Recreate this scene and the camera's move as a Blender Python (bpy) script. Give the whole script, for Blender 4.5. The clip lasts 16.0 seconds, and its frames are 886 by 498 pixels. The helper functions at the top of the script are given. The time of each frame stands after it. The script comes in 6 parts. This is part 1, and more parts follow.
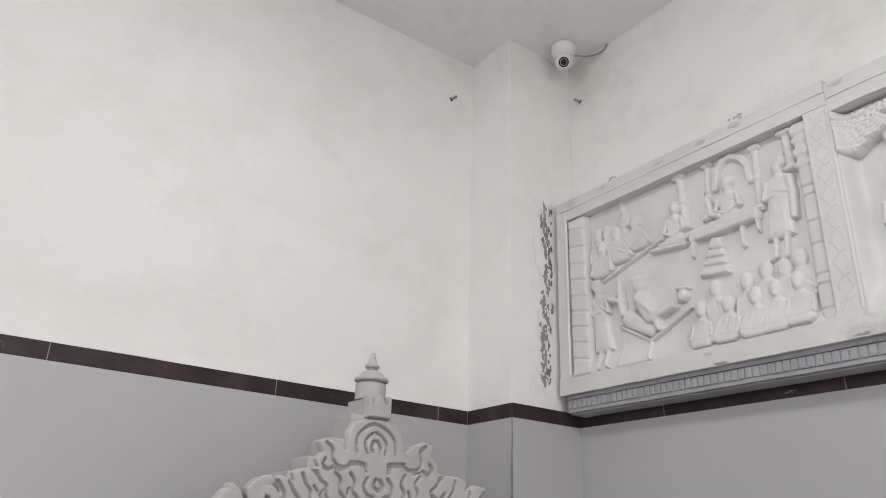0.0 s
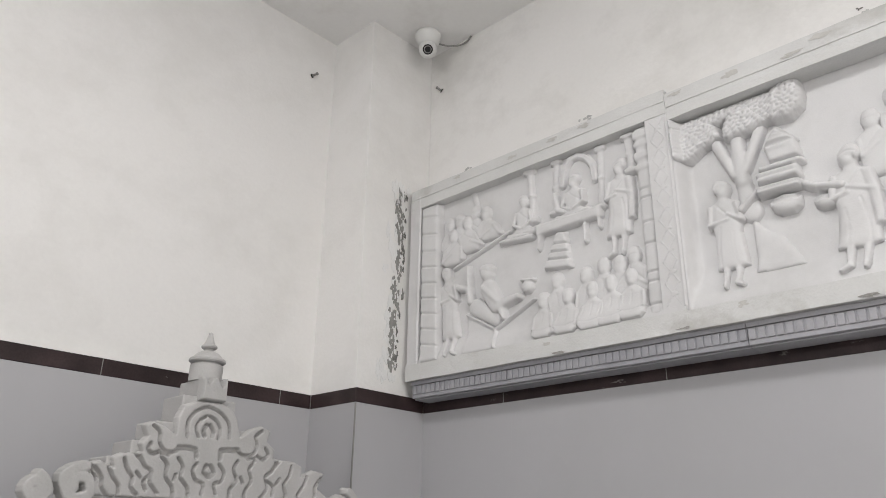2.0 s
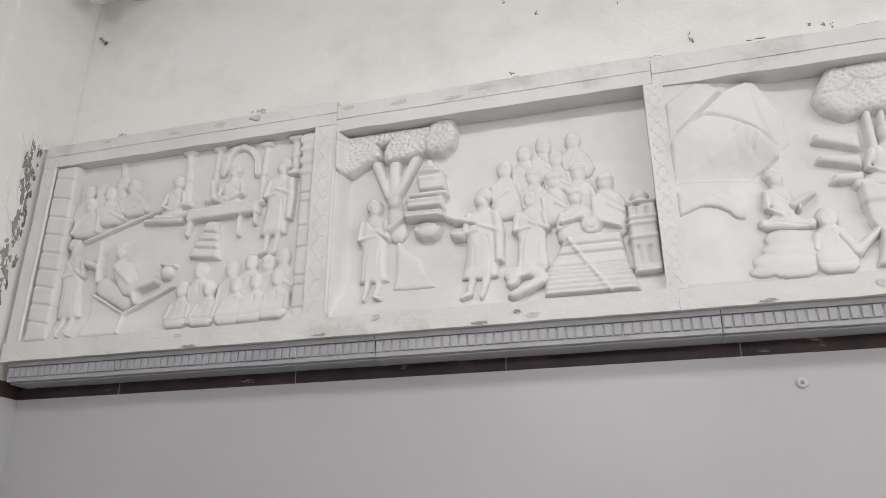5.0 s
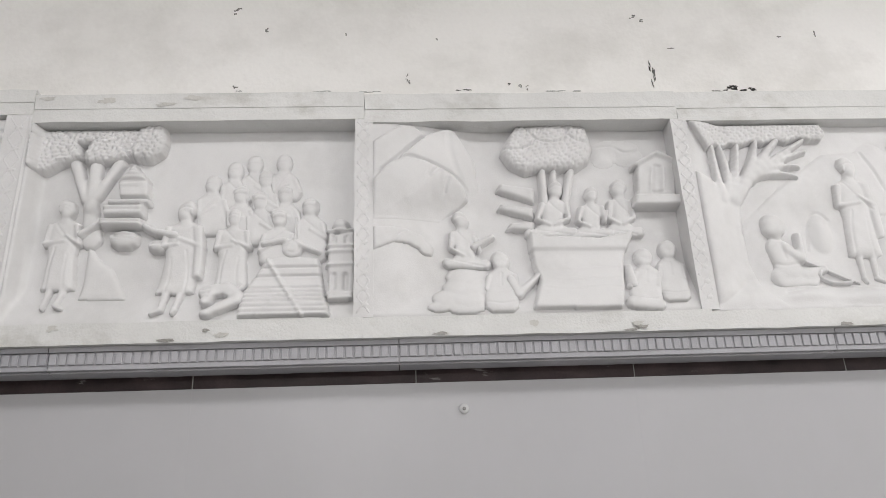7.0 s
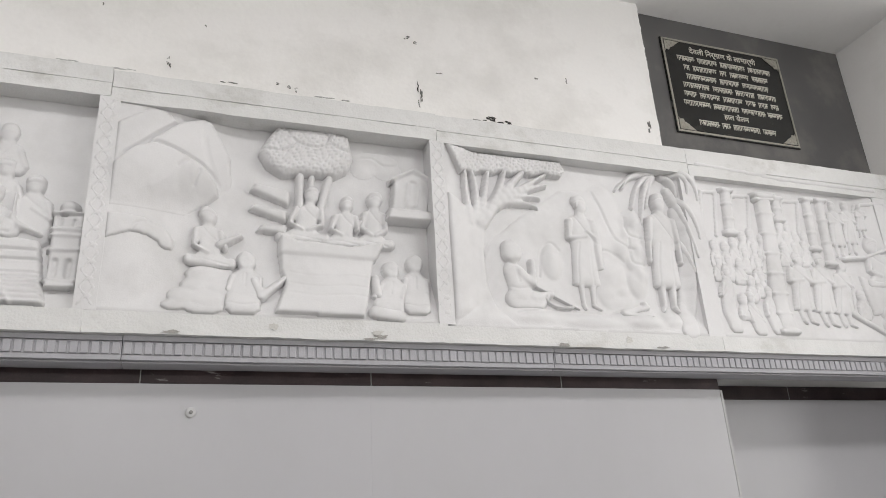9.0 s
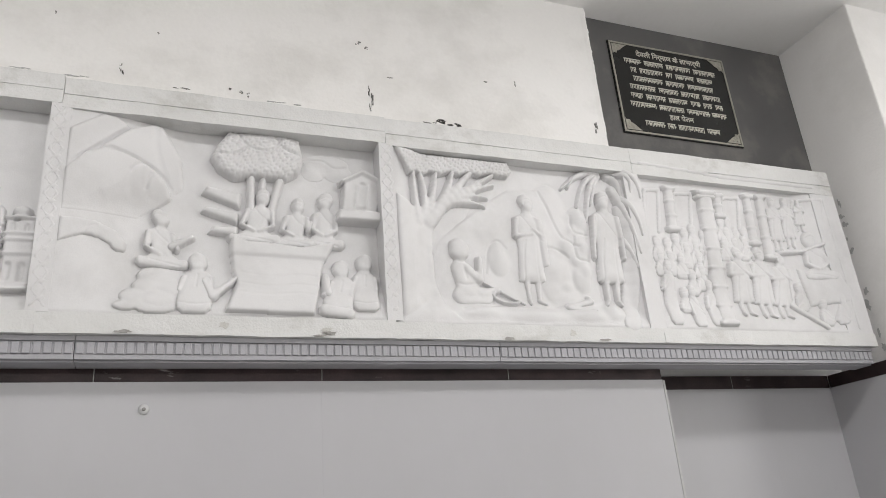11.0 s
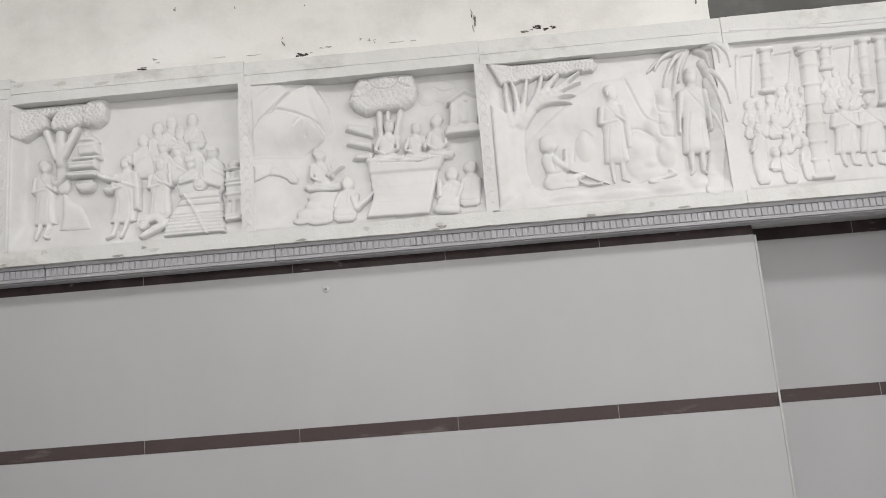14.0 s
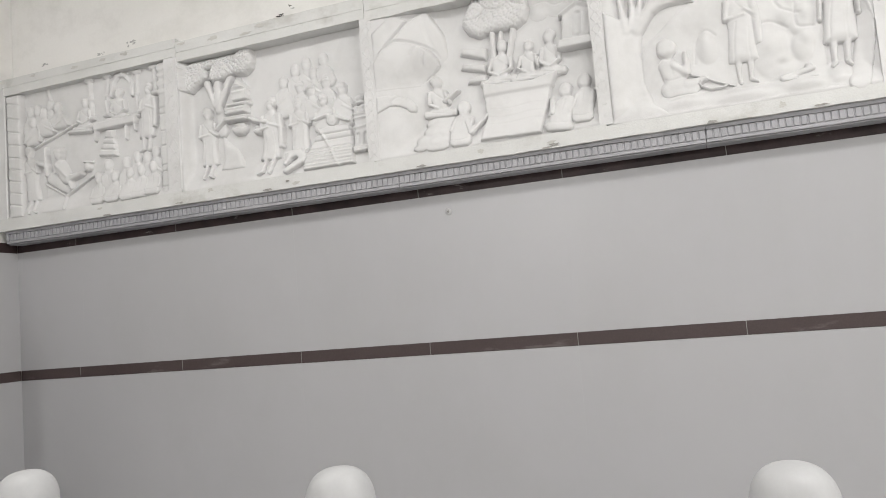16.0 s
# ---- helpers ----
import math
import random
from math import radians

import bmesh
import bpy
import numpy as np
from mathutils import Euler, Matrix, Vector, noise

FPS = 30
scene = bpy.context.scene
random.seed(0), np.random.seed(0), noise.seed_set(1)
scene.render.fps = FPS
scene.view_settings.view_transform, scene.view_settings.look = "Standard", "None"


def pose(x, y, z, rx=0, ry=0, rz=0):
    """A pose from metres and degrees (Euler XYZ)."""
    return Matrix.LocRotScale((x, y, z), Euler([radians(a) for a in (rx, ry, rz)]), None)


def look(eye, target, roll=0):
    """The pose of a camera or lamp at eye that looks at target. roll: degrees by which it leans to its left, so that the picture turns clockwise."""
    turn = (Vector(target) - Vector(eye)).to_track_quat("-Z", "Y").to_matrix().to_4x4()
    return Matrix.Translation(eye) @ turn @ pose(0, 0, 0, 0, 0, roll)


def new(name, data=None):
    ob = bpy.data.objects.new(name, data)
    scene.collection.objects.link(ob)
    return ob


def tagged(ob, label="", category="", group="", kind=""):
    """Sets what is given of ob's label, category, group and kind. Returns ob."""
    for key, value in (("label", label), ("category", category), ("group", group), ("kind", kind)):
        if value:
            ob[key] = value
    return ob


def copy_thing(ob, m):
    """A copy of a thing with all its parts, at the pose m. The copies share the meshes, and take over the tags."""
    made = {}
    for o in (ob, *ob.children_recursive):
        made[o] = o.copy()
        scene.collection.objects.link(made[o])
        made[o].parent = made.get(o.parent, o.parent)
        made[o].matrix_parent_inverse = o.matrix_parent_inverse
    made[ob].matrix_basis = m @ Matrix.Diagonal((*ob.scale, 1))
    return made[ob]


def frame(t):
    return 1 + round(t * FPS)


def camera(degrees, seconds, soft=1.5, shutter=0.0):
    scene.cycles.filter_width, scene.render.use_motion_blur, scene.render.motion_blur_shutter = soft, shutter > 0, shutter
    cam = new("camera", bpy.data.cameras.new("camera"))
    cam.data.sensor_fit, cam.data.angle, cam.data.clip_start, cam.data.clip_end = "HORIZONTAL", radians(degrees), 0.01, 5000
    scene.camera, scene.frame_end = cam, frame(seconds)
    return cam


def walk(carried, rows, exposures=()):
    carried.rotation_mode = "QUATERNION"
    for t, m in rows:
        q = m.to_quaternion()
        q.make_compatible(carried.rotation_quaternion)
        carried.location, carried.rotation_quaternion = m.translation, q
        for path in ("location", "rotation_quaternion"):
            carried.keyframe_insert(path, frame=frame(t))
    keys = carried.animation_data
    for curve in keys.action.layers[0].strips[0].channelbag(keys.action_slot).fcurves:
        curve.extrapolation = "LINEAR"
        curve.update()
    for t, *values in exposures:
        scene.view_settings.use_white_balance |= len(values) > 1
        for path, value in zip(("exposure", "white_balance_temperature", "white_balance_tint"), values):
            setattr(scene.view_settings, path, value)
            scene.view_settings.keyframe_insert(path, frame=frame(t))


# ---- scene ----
cam = camera(62.0, 16.0, 0.9)
PATH = [
    (0, (0.774, -0.662, 1.455), (1.829, 0.857, 2.216), 2.2),
    (0.5, (0.78, -0.653, 1.455), (1.895, 0.828, 2.205), 2.1),
    (1, (0.797, -0.659, 1.462), (2.034, 0.725, 2.206), 1.1),
    (1.5, (0.809, -0.668, 1.461), (2.136, 0.634, 2.199), 1.0),
    (2, (0.81, -0.66, 1.458), (2.159, 0.619, 2.193), 0.9),
    (2.5, (0.806, -0.663, 1.459), (2.119, 0.659, 2.187), 0.9),
    (3, (0.816, -0.671, 1.462), (2.256, 0.509, 2.192), 0.4),
    (3.5, (0.82, -0.669, 1.466), (2.375, 0.349, 2.202), 0.5),
    (4, (0.819, -0.665, 1.471), (2.481, 0.174, 2.201), 0.2),
    (4.5, (0.822, -0.634, 1.454), (2.562, 0.021, 2.191), -0.1),
    (4.7, (0.845, -0.643, 1.459), (2.607, -0.051, 2.196), -0.1),
    (6.8, (0.792, -0.879, 1.507), (2.654, -0.925, 2.235), -1.9),
    (7, (0.794, -0.889, 1.512), (2.657, -0.985, 2.234), -2.2),
    (7.5, (0.799, -0.916, 1.5), (2.641, -1.163, 2.237), -2.5),
    (8, (0.798, -0.948, 1.496), (2.619, -1.309, 2.242), -2.9),
    (8.5, (0.798, -0.965, 1.503), (2.59, -1.465, 2.237), -3.3),
    (9, (0.785, -1.001, 1.494), (2.532, -1.649, 2.22), -3.4),
    (9.2, (0.775, -1.012, 1.497), (2.506, -1.717, 2.209), -3.2),
    (11.3, (0.638, -1.088, 1.452), (2.369, -1.788, 2.168), -5.0),
    (11.5, (0.586, -1.109, 1.49), (2.373, -1.752, 2.118), -3.5),
    (12, (0.504, -1.178, 1.468), (2.374, -1.767, 1.861), -2.1),
    (12.5, (0.415, -1.344, 1.462), (2.305, -1.914, 1.782), -2.2),
    (13, (0.239, -1.489, 1.477), (2.181, -1.874, 1.766), -3.1),
    (13.5, (0.117, -1.557, 1.466), (2.091, -1.674, 1.766), -3.4),
    (14, (-0.047, -1.611, 1.445), (1.922, -1.536, 1.791), -4.5),
    (14.5, (-0.119, -1.799, 1.462), (1.821, -1.459, 1.81), -0.7),
    (15, (-0.066, -1.836, 1.362), (1.912, -1.615, 1.566), -1.1),
    (15.5, (-0.095, -1.9, 1.409), (1.864, -1.513, 1.53), -3.4),
    (16, (-0.043, -1.981, 1.409), (1.839, -1.328, 1.586), -4.7),
]
walk(cam, [(t, look(eye, target, roll)) for t, eye, target, roll in PATH], ((0, -0.02, 6500, 10), (3, -0.02, 6500, 10), (4.5, 0.0, 6500, 10), (7, -0.09, 6500, 10), (9, -0.12, 6510, 10), (11.5, -0.10, 6540, 9.5), (13, -0.06, 6590, 9), (14, -0.05, 6570, 9), (15, 0.14, 6570, 9), (15.5, 0.08, 6640, 8), (16, 0.06, 6610, 8)))

# ---- light ----
world = bpy.data.worlds.new("world")
scene.world = world
world.use_nodes = True
sky = world.node_tree.nodes.new("ShaderNodeTexSky")
sky.sky_type, sky.sun_disc, sky.sun_elevation, sky.sun_rotation = "NISHITA", False, radians(40), radians(200)
world.node_tree.nodes["Background"].inputs["Strength"].default_value = 0.1
world.node_tree.links.new(sky.outputs[0], world.node_tree.nodes["Background"].inputs["Color"])


def area_lamp(name, eye, target, sx, sy, power, colour):
    data = bpy.data.lights.new(name, "AREA")
    data.shape, data.size, data.size_y, data.energy, data.color = "RECTANGLE", sx, sy, power, colour
    ob = new(name, data)
    ob.matrix_world = look(eye, target)
    return ob


area_lamp("daylight_opening", (-0.2, -6.9, 2.0), (0.2, 0.0, 2.2), 3.6, 2.3, 90, (1.0, 0.985, 0.975))
area_lamp("tube_light_south", (0.85, -2.9, 3.42), (1.2, -3.0, 0.0), 1.2, 0.12, 35, (1.0, 0.985, 0.975))
area_lamp("tube_light_north", (1.05, -0.2, 3.42), (1.3, -0.1, 0.0), 1.2, 0.12, 22, (1.0, 0.985, 0.975))
# two added fill lamps, no fixtures: they lift the upper walls, recess and south pier
area_lamp("west_fill_south", (-3.4, -3.6, 3.05), (2.8, -2.6, 2.7), 1.3, 0.35, 16, (1.0, 0.985, 0.975))
area_lamp("west_fill_north", (-3.4, -0.4, 3.05), (2.6, -3.4, 2.7), 1.3, 0.35, 50, (1.0, 0.985, 0.975))


# ---- materials ----
def material(name, base, rough=0.6, spots=0.06, scale=3.0, grain=60.0, bump=0.05, warm=None, spec=0.4, metal=0.0):
    """A surface with broad stains, fine grain and a fine relief."""
    m = bpy.data.materials.new(name)
    m.use_nodes = True
    nt = m.node_tree
    b = nt.nodes["Principled BSDF"]
    tc = nt.nodes.new("ShaderNodeNewGeometry")
    broad, fine = nt.nodes.new("ShaderNodeTexNoise"), nt.nodes.new("ShaderNodeTexNoise")
    broad.inputs["Scale"].default_value, broad.inputs["Detail"].default_value, broad.inputs["Roughness"].default_value = scale, 4, 0.5
    fine.inputs["Scale"].default_value, fine.inputs["Detail"].default_value = grain, 4
    nt.links.new(tc.outputs["Position"], broad.inputs["Vector"])
    nt.links.new(tc.outputs["Position"], fine.inputs["Vector"])
    ramp = nt.nodes.new("ShaderNodeValToRGB")
    dark = warm or [c * (1 - 3 * spots) for c in base]
    ramp.color_ramp.elements[0].position, ramp.color_ramp.elements[0].color = 0.22, (*dark, 1)
    ramp.color_ramp.elements[1].position, ramp.color_ramp.elements[1].color = 0.78, (*base, 1)
    nt.links.new(broad.outputs["Fac"], ramp.inputs["Fac"])
    mix = nt.nodes.new("ShaderNodeMix")
    mix.data_type, mix.blend_type = "RGBA", "MULTIPLY"
    mix.inputs["Factor"].default_value = 1.0
    shade = nt.nodes.new("ShaderNodeMapRange")
    shade.inputs["From Min"].default_value, shade.inputs["From Max"].default_value = 0.3, 0.7
    shade.inputs["To Min"].default_value, shade.inputs["To Max"].default_value = 1 - spots, 1.0
    nt.links.new(fine.outputs["Fac"], shade.inputs["Value"])
    nt.links.new(ramp.outputs["Color"], mix.inputs["A"])
    nt.links.new(shade.outputs["Result"], mix.inputs["B"])
    nt.links.new(mix.outputs["Result"], b.inputs["Base Color"])
    rr = nt.nodes.new("ShaderNodeMapRange")
    rr.inputs["To Min"].default_value, rr.inputs["To Max"].default_value = rough - 0.08, rough + 0.08
    nt.links.new(broad.outputs["Fac"], rr.inputs["Value"])
    nt.links.new(rr.outputs["Result"], b.inputs["Roughness"])
    b.inputs["Specular IOR Level"].default_value, b.inputs["Metallic"].default_value = spec, metal
    bm_ = nt.nodes.new("ShaderNodeBump")
    bm_.inputs["Strength"].default_value, bm_.inputs["Distance"].default_value = bump, 0.01
    nt.links.new(fine.outputs["Fac"], bm_.inputs["Height"])
    nt.links.new(bm_.outputs["Normal"], b.inputs["Normal"])
    return m


def stained(m, colour, scale, low, high, stretch=(1, 1, 1), amount=1.0):
    """Adds irregular patches of another colour over a material."""
    nt = m.node_tree
    b = nt.nodes["Principled BSDF"]
    old = b.inputs["Base Color"].links[0].from_socket
    pos, mp, n = nt.nodes.new("ShaderNodeNewGeometry"), nt.nodes.new("ShaderNodeMapping"), nt.nodes.new("ShaderNodeTexNoise")
    mp.inputs["Scale"].default_value = stretch
    n.inputs["Scale"].default_value, n.inputs["Detail"].default_value, n.inputs["Roughness"].default_value = scale, 8, 0.65
    nt.links.new(pos.outputs["Position"], mp.inputs["Vector"])
    nt.links.new(mp.outputs["Vector"], n.inputs["Vector"])
    f = nt.nodes.new("ShaderNodeMapRange")
    f.inputs["From Min"].default_value, f.inputs["From Max"].default_value, f.inputs["To Max"].default_value = low, high, amount
    nt.links.new(n.outputs["Fac"], f.inputs["Value"])
    mix = nt.nodes.new("ShaderNodeMix")
    mix.data_type = "RGBA"
    nt.links.new(f.outputs["Result"], mix.inputs["Factor"])
    nt.links.new(old, mix.inputs["A"])
    mix.inputs["B"].default_value = (*colour, 1)
    nt.links.new(mix.outputs["Result"], b.inputs["Base Color"])
    return m


PLASTER = stained(material("old_plaster", (0.87, 0.86, 0.85), 0.75, 0.02, 1.1, 90, 0.10, warm=(0.80, 0.79, 0.775)), (0.66, 0.65, 0.625), 1.9, 0.47, 0.74, (1, 1, 1.2), 0.6)
WALL_PLASTER = stained(material("worn_plaster", (0.87, 0.86, 0.85), 0.75, 0.02, 1.4, 70, 0.14, warm=(0.78, 0.77, 0.75)), (0.60, 0.59, 0.565), 2.6, 0.48, 0.72, (1, 1, 1.3), 0.6)
CEILING = stained(material("ceiling_paint", (0.88, 0.875, 0.865), 0.5, 0.02, 0.9, 60, 0.05, warm=(0.85, 0.845, 0.835)), (0.66, 0.645, 0.62), 3.2, 0.55, 0.78, (1, 1, 1), 0.6)
TILE = stained(material("glazed_tile", (0.452, 0.450, 0.470), 0.36, 0.008, 0.7, 160, 0.006, warm=(0.437, 0.434, 0.448), spec=0.5), (0.39, 0.387, 0.392), 1.7, 0.46, 0.80, (1, 1, 0.6), 0.5)
BAND = stained(material("brown_granite", (0.070, 0.046, 0.048), 0.45, 0.25, 9, 220, 0.03, spec=0.25), (0.34, 0.32, 0.31), 18, 0.65, 0.72, (1, 0.5, 2), 0.7)
BAND_DUSTY = stained(material("dusty_brown_granite", (0.076, 0.056, 0.056), 0.6, 0.2, 7, 200, 0.03, warm=(0.070, 0.048, 0.048)), (0.26, 0.24, 0.23), 9, 0.58, 0.76, (1, 0.4, 2), 0.6)
MARBLE = stained(material("carved_marble", (0.72, 0.715, 0.72), 0.5, 0.03, 5, 260, 0.08, warm=(0.66, 0.655, 0.66)), (0.52, 0.515, 0.51), 4.5, 0.46, 0.72, (1, 1, 1), 0.6)
MARBLE_WORN = stained(material("worn_marble", (0.71, 0.71, 0.705), 0.55, 0.04, 6, 160, 0.14, warm=(0.62, 0.62, 0.61)), (0.44, 0.43, 0.405), 4.0, 0.56, 0.68, (1, 1, 1.6), 0.6)
MARBLE_GREY = material("grey_marble", (0.425, 0.42, 0.447), 0.55, 0.06, 9, 200, 0.08, warm=(0.36, 0.36, 0.38))
MARBLE_BLUE = material("blue_grey_marble", (0.39, 0.39, 0.415), 0.55, 0.06, 9, 200, 0.08, warm=(0.31, 0.31, 0.335))
STONE = material("carved_throne_marble", (0.50, 0.487, 0.485), 0.5, 0.05, 9, 180, 0.10, warm=(0.39, 0.387, 0.38))
WORN_SPOT = material("worn_stone", (0.42, 0.41, 0.39), 0.8, 0.2, 30, 200, 0.3, warm=(0.30, 0.29, 0.27))
GROUT = material("grout", (0.55, 0.55, 0.54), 0.9, 0.08, 8, 120, 0.1)
CEMENT = material("bare_cement", (0.24, 0.235, 0.225), 0.9, 0.15, 12, 120, 0.3)
CEMENT_PALE = material("pale_cement", (0.36, 0.355, 0.34), 0.9, 0.15, 14, 120, 0.3, warm=(0.25, 0.245, 0.235))
LIMEWASH = material("fresh_limewash", (0.86, 0.86, 0.855), 0.8, 0.04, 9, 120, 0.15)
SMEAR = material("mortar_smear", (0.61, 0.60, 0.575), 0.85, 0.10, 20, 140, 0.2, warm=(0.53, 0.52, 0.495))
COVER = material("dull_cover", (0.60, 0.60, 0.60), 0.4, 0.04, 20, 200, 0.02)
HOLE = material("dark_hole", (0.045, 0.043, 0.040), 0.9, 0.1)
SLAB = stained(material("grey_granite_slab", (0.128, 0.125, 0.122), 0.45, 0.12, 5, 240, 0.03, warm=(0.088, 0.087, 0.087)), (0.20, 0.19, 0.175), 5, 0.52, 0.75, (1, 1, 1), 0.6)
PLATE = material("black_plate", (0.018, 0.018, 0.017), 0.25, 0.1, 8, 200, 0.02)
SILVER = material("pale_metal_trim", (0.48, 0.46, 0.40), 0.35, 0.08, 30, 300, 0.08, metal=0.6)
INK = material("pale_inlay", (0.60, 0.585, 0.52), 0.5, 0.05)
WHITE_PLASTIC = material("white_plastic", (0.78, 0.78, 0.77), 0.4, 0.02, 10, 200, 0.01)
BLACK_GLASS = material("lens_glass", (0.015, 0.015, 0.017), 0.08, 0.05, 10, 100, 0.0)
STEEL = material("dull_steel", (0.35, 0.34, 0.33), 0.4, 0.1, 20, 200, 0.05, metal=0.9)
FLOOR = material("floor_stone", (0.48, 0.472, 0.46), 0.3, 0.05, 1.5, 90, 0.01)
BALL = material("polished_white_marble", (0.53, 0.53, 0.54), 0.4, 0.03, 9, 150, 0.01, warm=(0.45, 0.45, 0.46))


# ---- building helpers ----
def part(name, bm, mat, parent=None, label="", smooth=False):
    me = bpy.data.meshes.new(name)
    bm.normal_update()
    bm.to_mesh(me)
    bm.free()
    me.materials.append(mat)
    if smooth:
        me.shade_smooth()
    ob = new(name, me)
    if parent is not None:
        ob.parent = parent
    if label:
        ob["label"] = label
    return ob


def box(bm, x0, x1, y0, y1, z0, z1, bevel=0.0):
    r = bmesh.ops.create_cube(bm, size=1.0)
    for v in r["verts"]:
        v.co = Vector(((x0 + x1) / 2 + v.co.x * (x1 - x0), (y0 + y1) / 2 + v.co.y * (y1 - y0), (z0 + z1) / 2 + v.co.z * (z1 - z0)))
    if bevel:
        edges = list({e for v in r["verts"] for e in v.link_edges})
        bmesh.ops.bevel(bm, geom=edges, offset=bevel, segments=2, affect="EDGES", profile=0.5)
    return bm


def block(name, x0, x1, y0, y1, z0, z1, mat, parent=None, label="", bevel=0.0):
    return part(name, box(bmesh.new(), x0, x1, y0, y1, z0, z1, bevel), mat, parent, label)


def rough_block(name, x0, x1, y0, y1, z0, z1, mat, parent=None, label="", step=0.03, wobble=0.002, seed=0.0):
    """A hand-cut bar: a fine grid of faces with slightly uneven edges."""
    bm = bmesh.new()
    n = [max(1, round(abs(b - a) / step)) for a, b in ((x0, x1), (y0, y1), (z0, z1))]
    box(bm, x0, x1, y0, y1, z0, z1)
    for axis in range(3):
        lo, hi = ((x0, x1), (y0, y1), (z0, z1))[axis]
        no = [0, 0, 0]
        no[axis] = 1
        for i in range(1, n[axis]):
            co = [0, 0, 0]
            co[axis] = lo + (hi - lo) * i / n[axis]
            bmesh.ops.bisect_plane(bm, geom=bm.verts[:] + bm.edges[:] + bm.faces[:], plane_co=co, plane_no=no)
    for v in bm.verts:
        d = noise.noise_vector(v.co * 9 + Vector((seed, 0, 0))) + 0.6 * noise.noise_vector(v.co * 31)
        v.co += d * wobble
    return part(name, bm, mat, parent, label)


def lathe(bm, profile, centre, segs=32):
    """Turns a profile of (radius, height) round an upright axis."""
    rings = []
    for r, z in profile:
        rings.append([bm.verts.new((centre[0] + r * math.cos(2 * math.pi * i / segs), centre[1] + r * math.sin(2 * math.pi * i / segs), centre[2] + z)) for i in range(segs)])
    for a, b in zip(rings, rings[1:]):
        for i in range(segs):
            bm.faces.new((a[i], a[(i + 1) % segs], b[(i + 1) % segs], b[i]))
    bm.faces.new(reversed(rings[0]))
    bm.faces.new(rings[-1])
    return bm


def thing(name, place, label, category, group="", kind=""):
    ob = new(name)
    ob.location = place
    return tagged(ob, label, category, group, kind)


def adopt(parent):
    """Keeps parts where they were built when their thing stands away from the origin."""
    bpy.context.view_layer.update()
    inv = parent.matrix_world.inverted()
    for ob in parent.children_recursive:
        if ob.parent == parent:
            ob.matrix_parent_inverse = inv


def blob(bm, centre, ru, rz, normal_axis, depth, seed, n=14):
    """A flat irregular flake lying on an upright face."""
    pts = []
    for i in range(n):
        a = 2 * math.pi * i / n
        k = 0.65 + 0.7 * noise.noise(Vector((math.cos(a) * 1.7 + seed, math.sin(a) * 1.7, seed * 3.1)))
        p = [centre[0], centre[1], centre[2] + rz * k * math.sin(a)]
        p[1 - normal_axis] += ru * k * math.cos(a)
        pts.append(p)
    out = [0, 0, 0]
    out[normal_axis] = -depth
    low = [bm.verts.new(p) for p in pts]
    top = [bm.verts.new([a + b for a, b in zip(p, out)]) for p in pts]
    bm.faces.new(top)
    for i in range(n):
        bm.faces.new((low[i], low[(i + 1) % n], top[(i + 1) % n], top[i]))
    bmesh.ops.recalc_face_normals(bm, faces=bm.faces)
    return bm


# ---- structure: heights of the tile rows and the brown bands between them ----
CEIL = 3.50
TOP = 3.58
ROW = ((0.0, 0.60), (0.65, 1.25), (1.30, 1.90))
BANDS = ((0.60, 0.65), (1.25, 1.30), (1.90, 1.95))

floor = tagged(block("floor", -3.6, 3.1, -7.2, 1.9, -0.1, 0.0, FLOOR), "pale polished marble floor", "floor", kind="structure")
bm = box(bmesh.new(), -3.6, 3.2, -7.2, 1.9, CEIL, CEIL + 0.15)
for v in bm.verts:
    v.co.z += 0.006 * (v.co.y + 1.1)
ceiling = tagged(part("ceiling", bm, CEILING), "white painted plaster ceiling", "ceiling", kind="structure")
wall_east = tagged(block("wall_east", 2.815, 3.20, -2.664, 1.85, 0.0, TOP, WALL_PLASTER), "stained off-white plaster wall above a tiled dado", "wall", kind="structure")
wall_recess = tagged(block("wall_recess", 2.995, 3.20, -3.95, -2.664, 0.0, 2.80, PLASTER), "recessed wall clad in pale tiles", "wall", kind="structure")
lintel = tagged(block("wall_above_recess", 2.885, 3.20, -3.95, -2.664, 2.80, TOP, PLASTER), "plaster wall behind a grey stone slab", "wall", kind="structure")
wall_north = tagged(block("wall_north", -3.6, 2.50, 1.583, 1.85, 0.0, TOP, PLASTER), "plain off-white plaster wall above a tiled dado", "wall", kind="structure")
bm = box(bmesh.new(), 2.4875, 2.815, 1.328, 1.85, 0.0, TOP, 0.0025)
for v in bm.verts:
    v.co.x -= 0.025 * max(0.0, v.co.z - 1.0) / 2.5 if v.co.x < 2.6 else 0.0
column_corner = tagged(part("wall_pier_corner", bm, PLASTER), "corner pier of off-white plaster with a tiled base", "pier", kind="structure")
wall_south = tagged(block("wall_pier_south", 2.475, 3.20, -5.60, -3.778, 0.0, TOP, PLASTER, bevel=0.006), "plaster end wall with worn edges and a tiled base", "wall", kind="structure")
wall_west = tagged(block("wall_west", -3.75, -3.6, -7.2, 1.85, 0.0, TOP, PLASTER), "plain plaster wall", "wall", kind="structure")
wall_far = tagged(block("wall_far", 3.05, 3.20, -7.2, -5.60, 0.0, TOP, PLASTER), "plain plaster wall", "wall", kind="structure")
bm = bmesh.new()
box(bm, -3.75, -2.1, -7.35, -7.2, 0.0, CEIL)
box(bm, 1.7, 3.2, -7.35, -7.2, 0.0, CEIL)
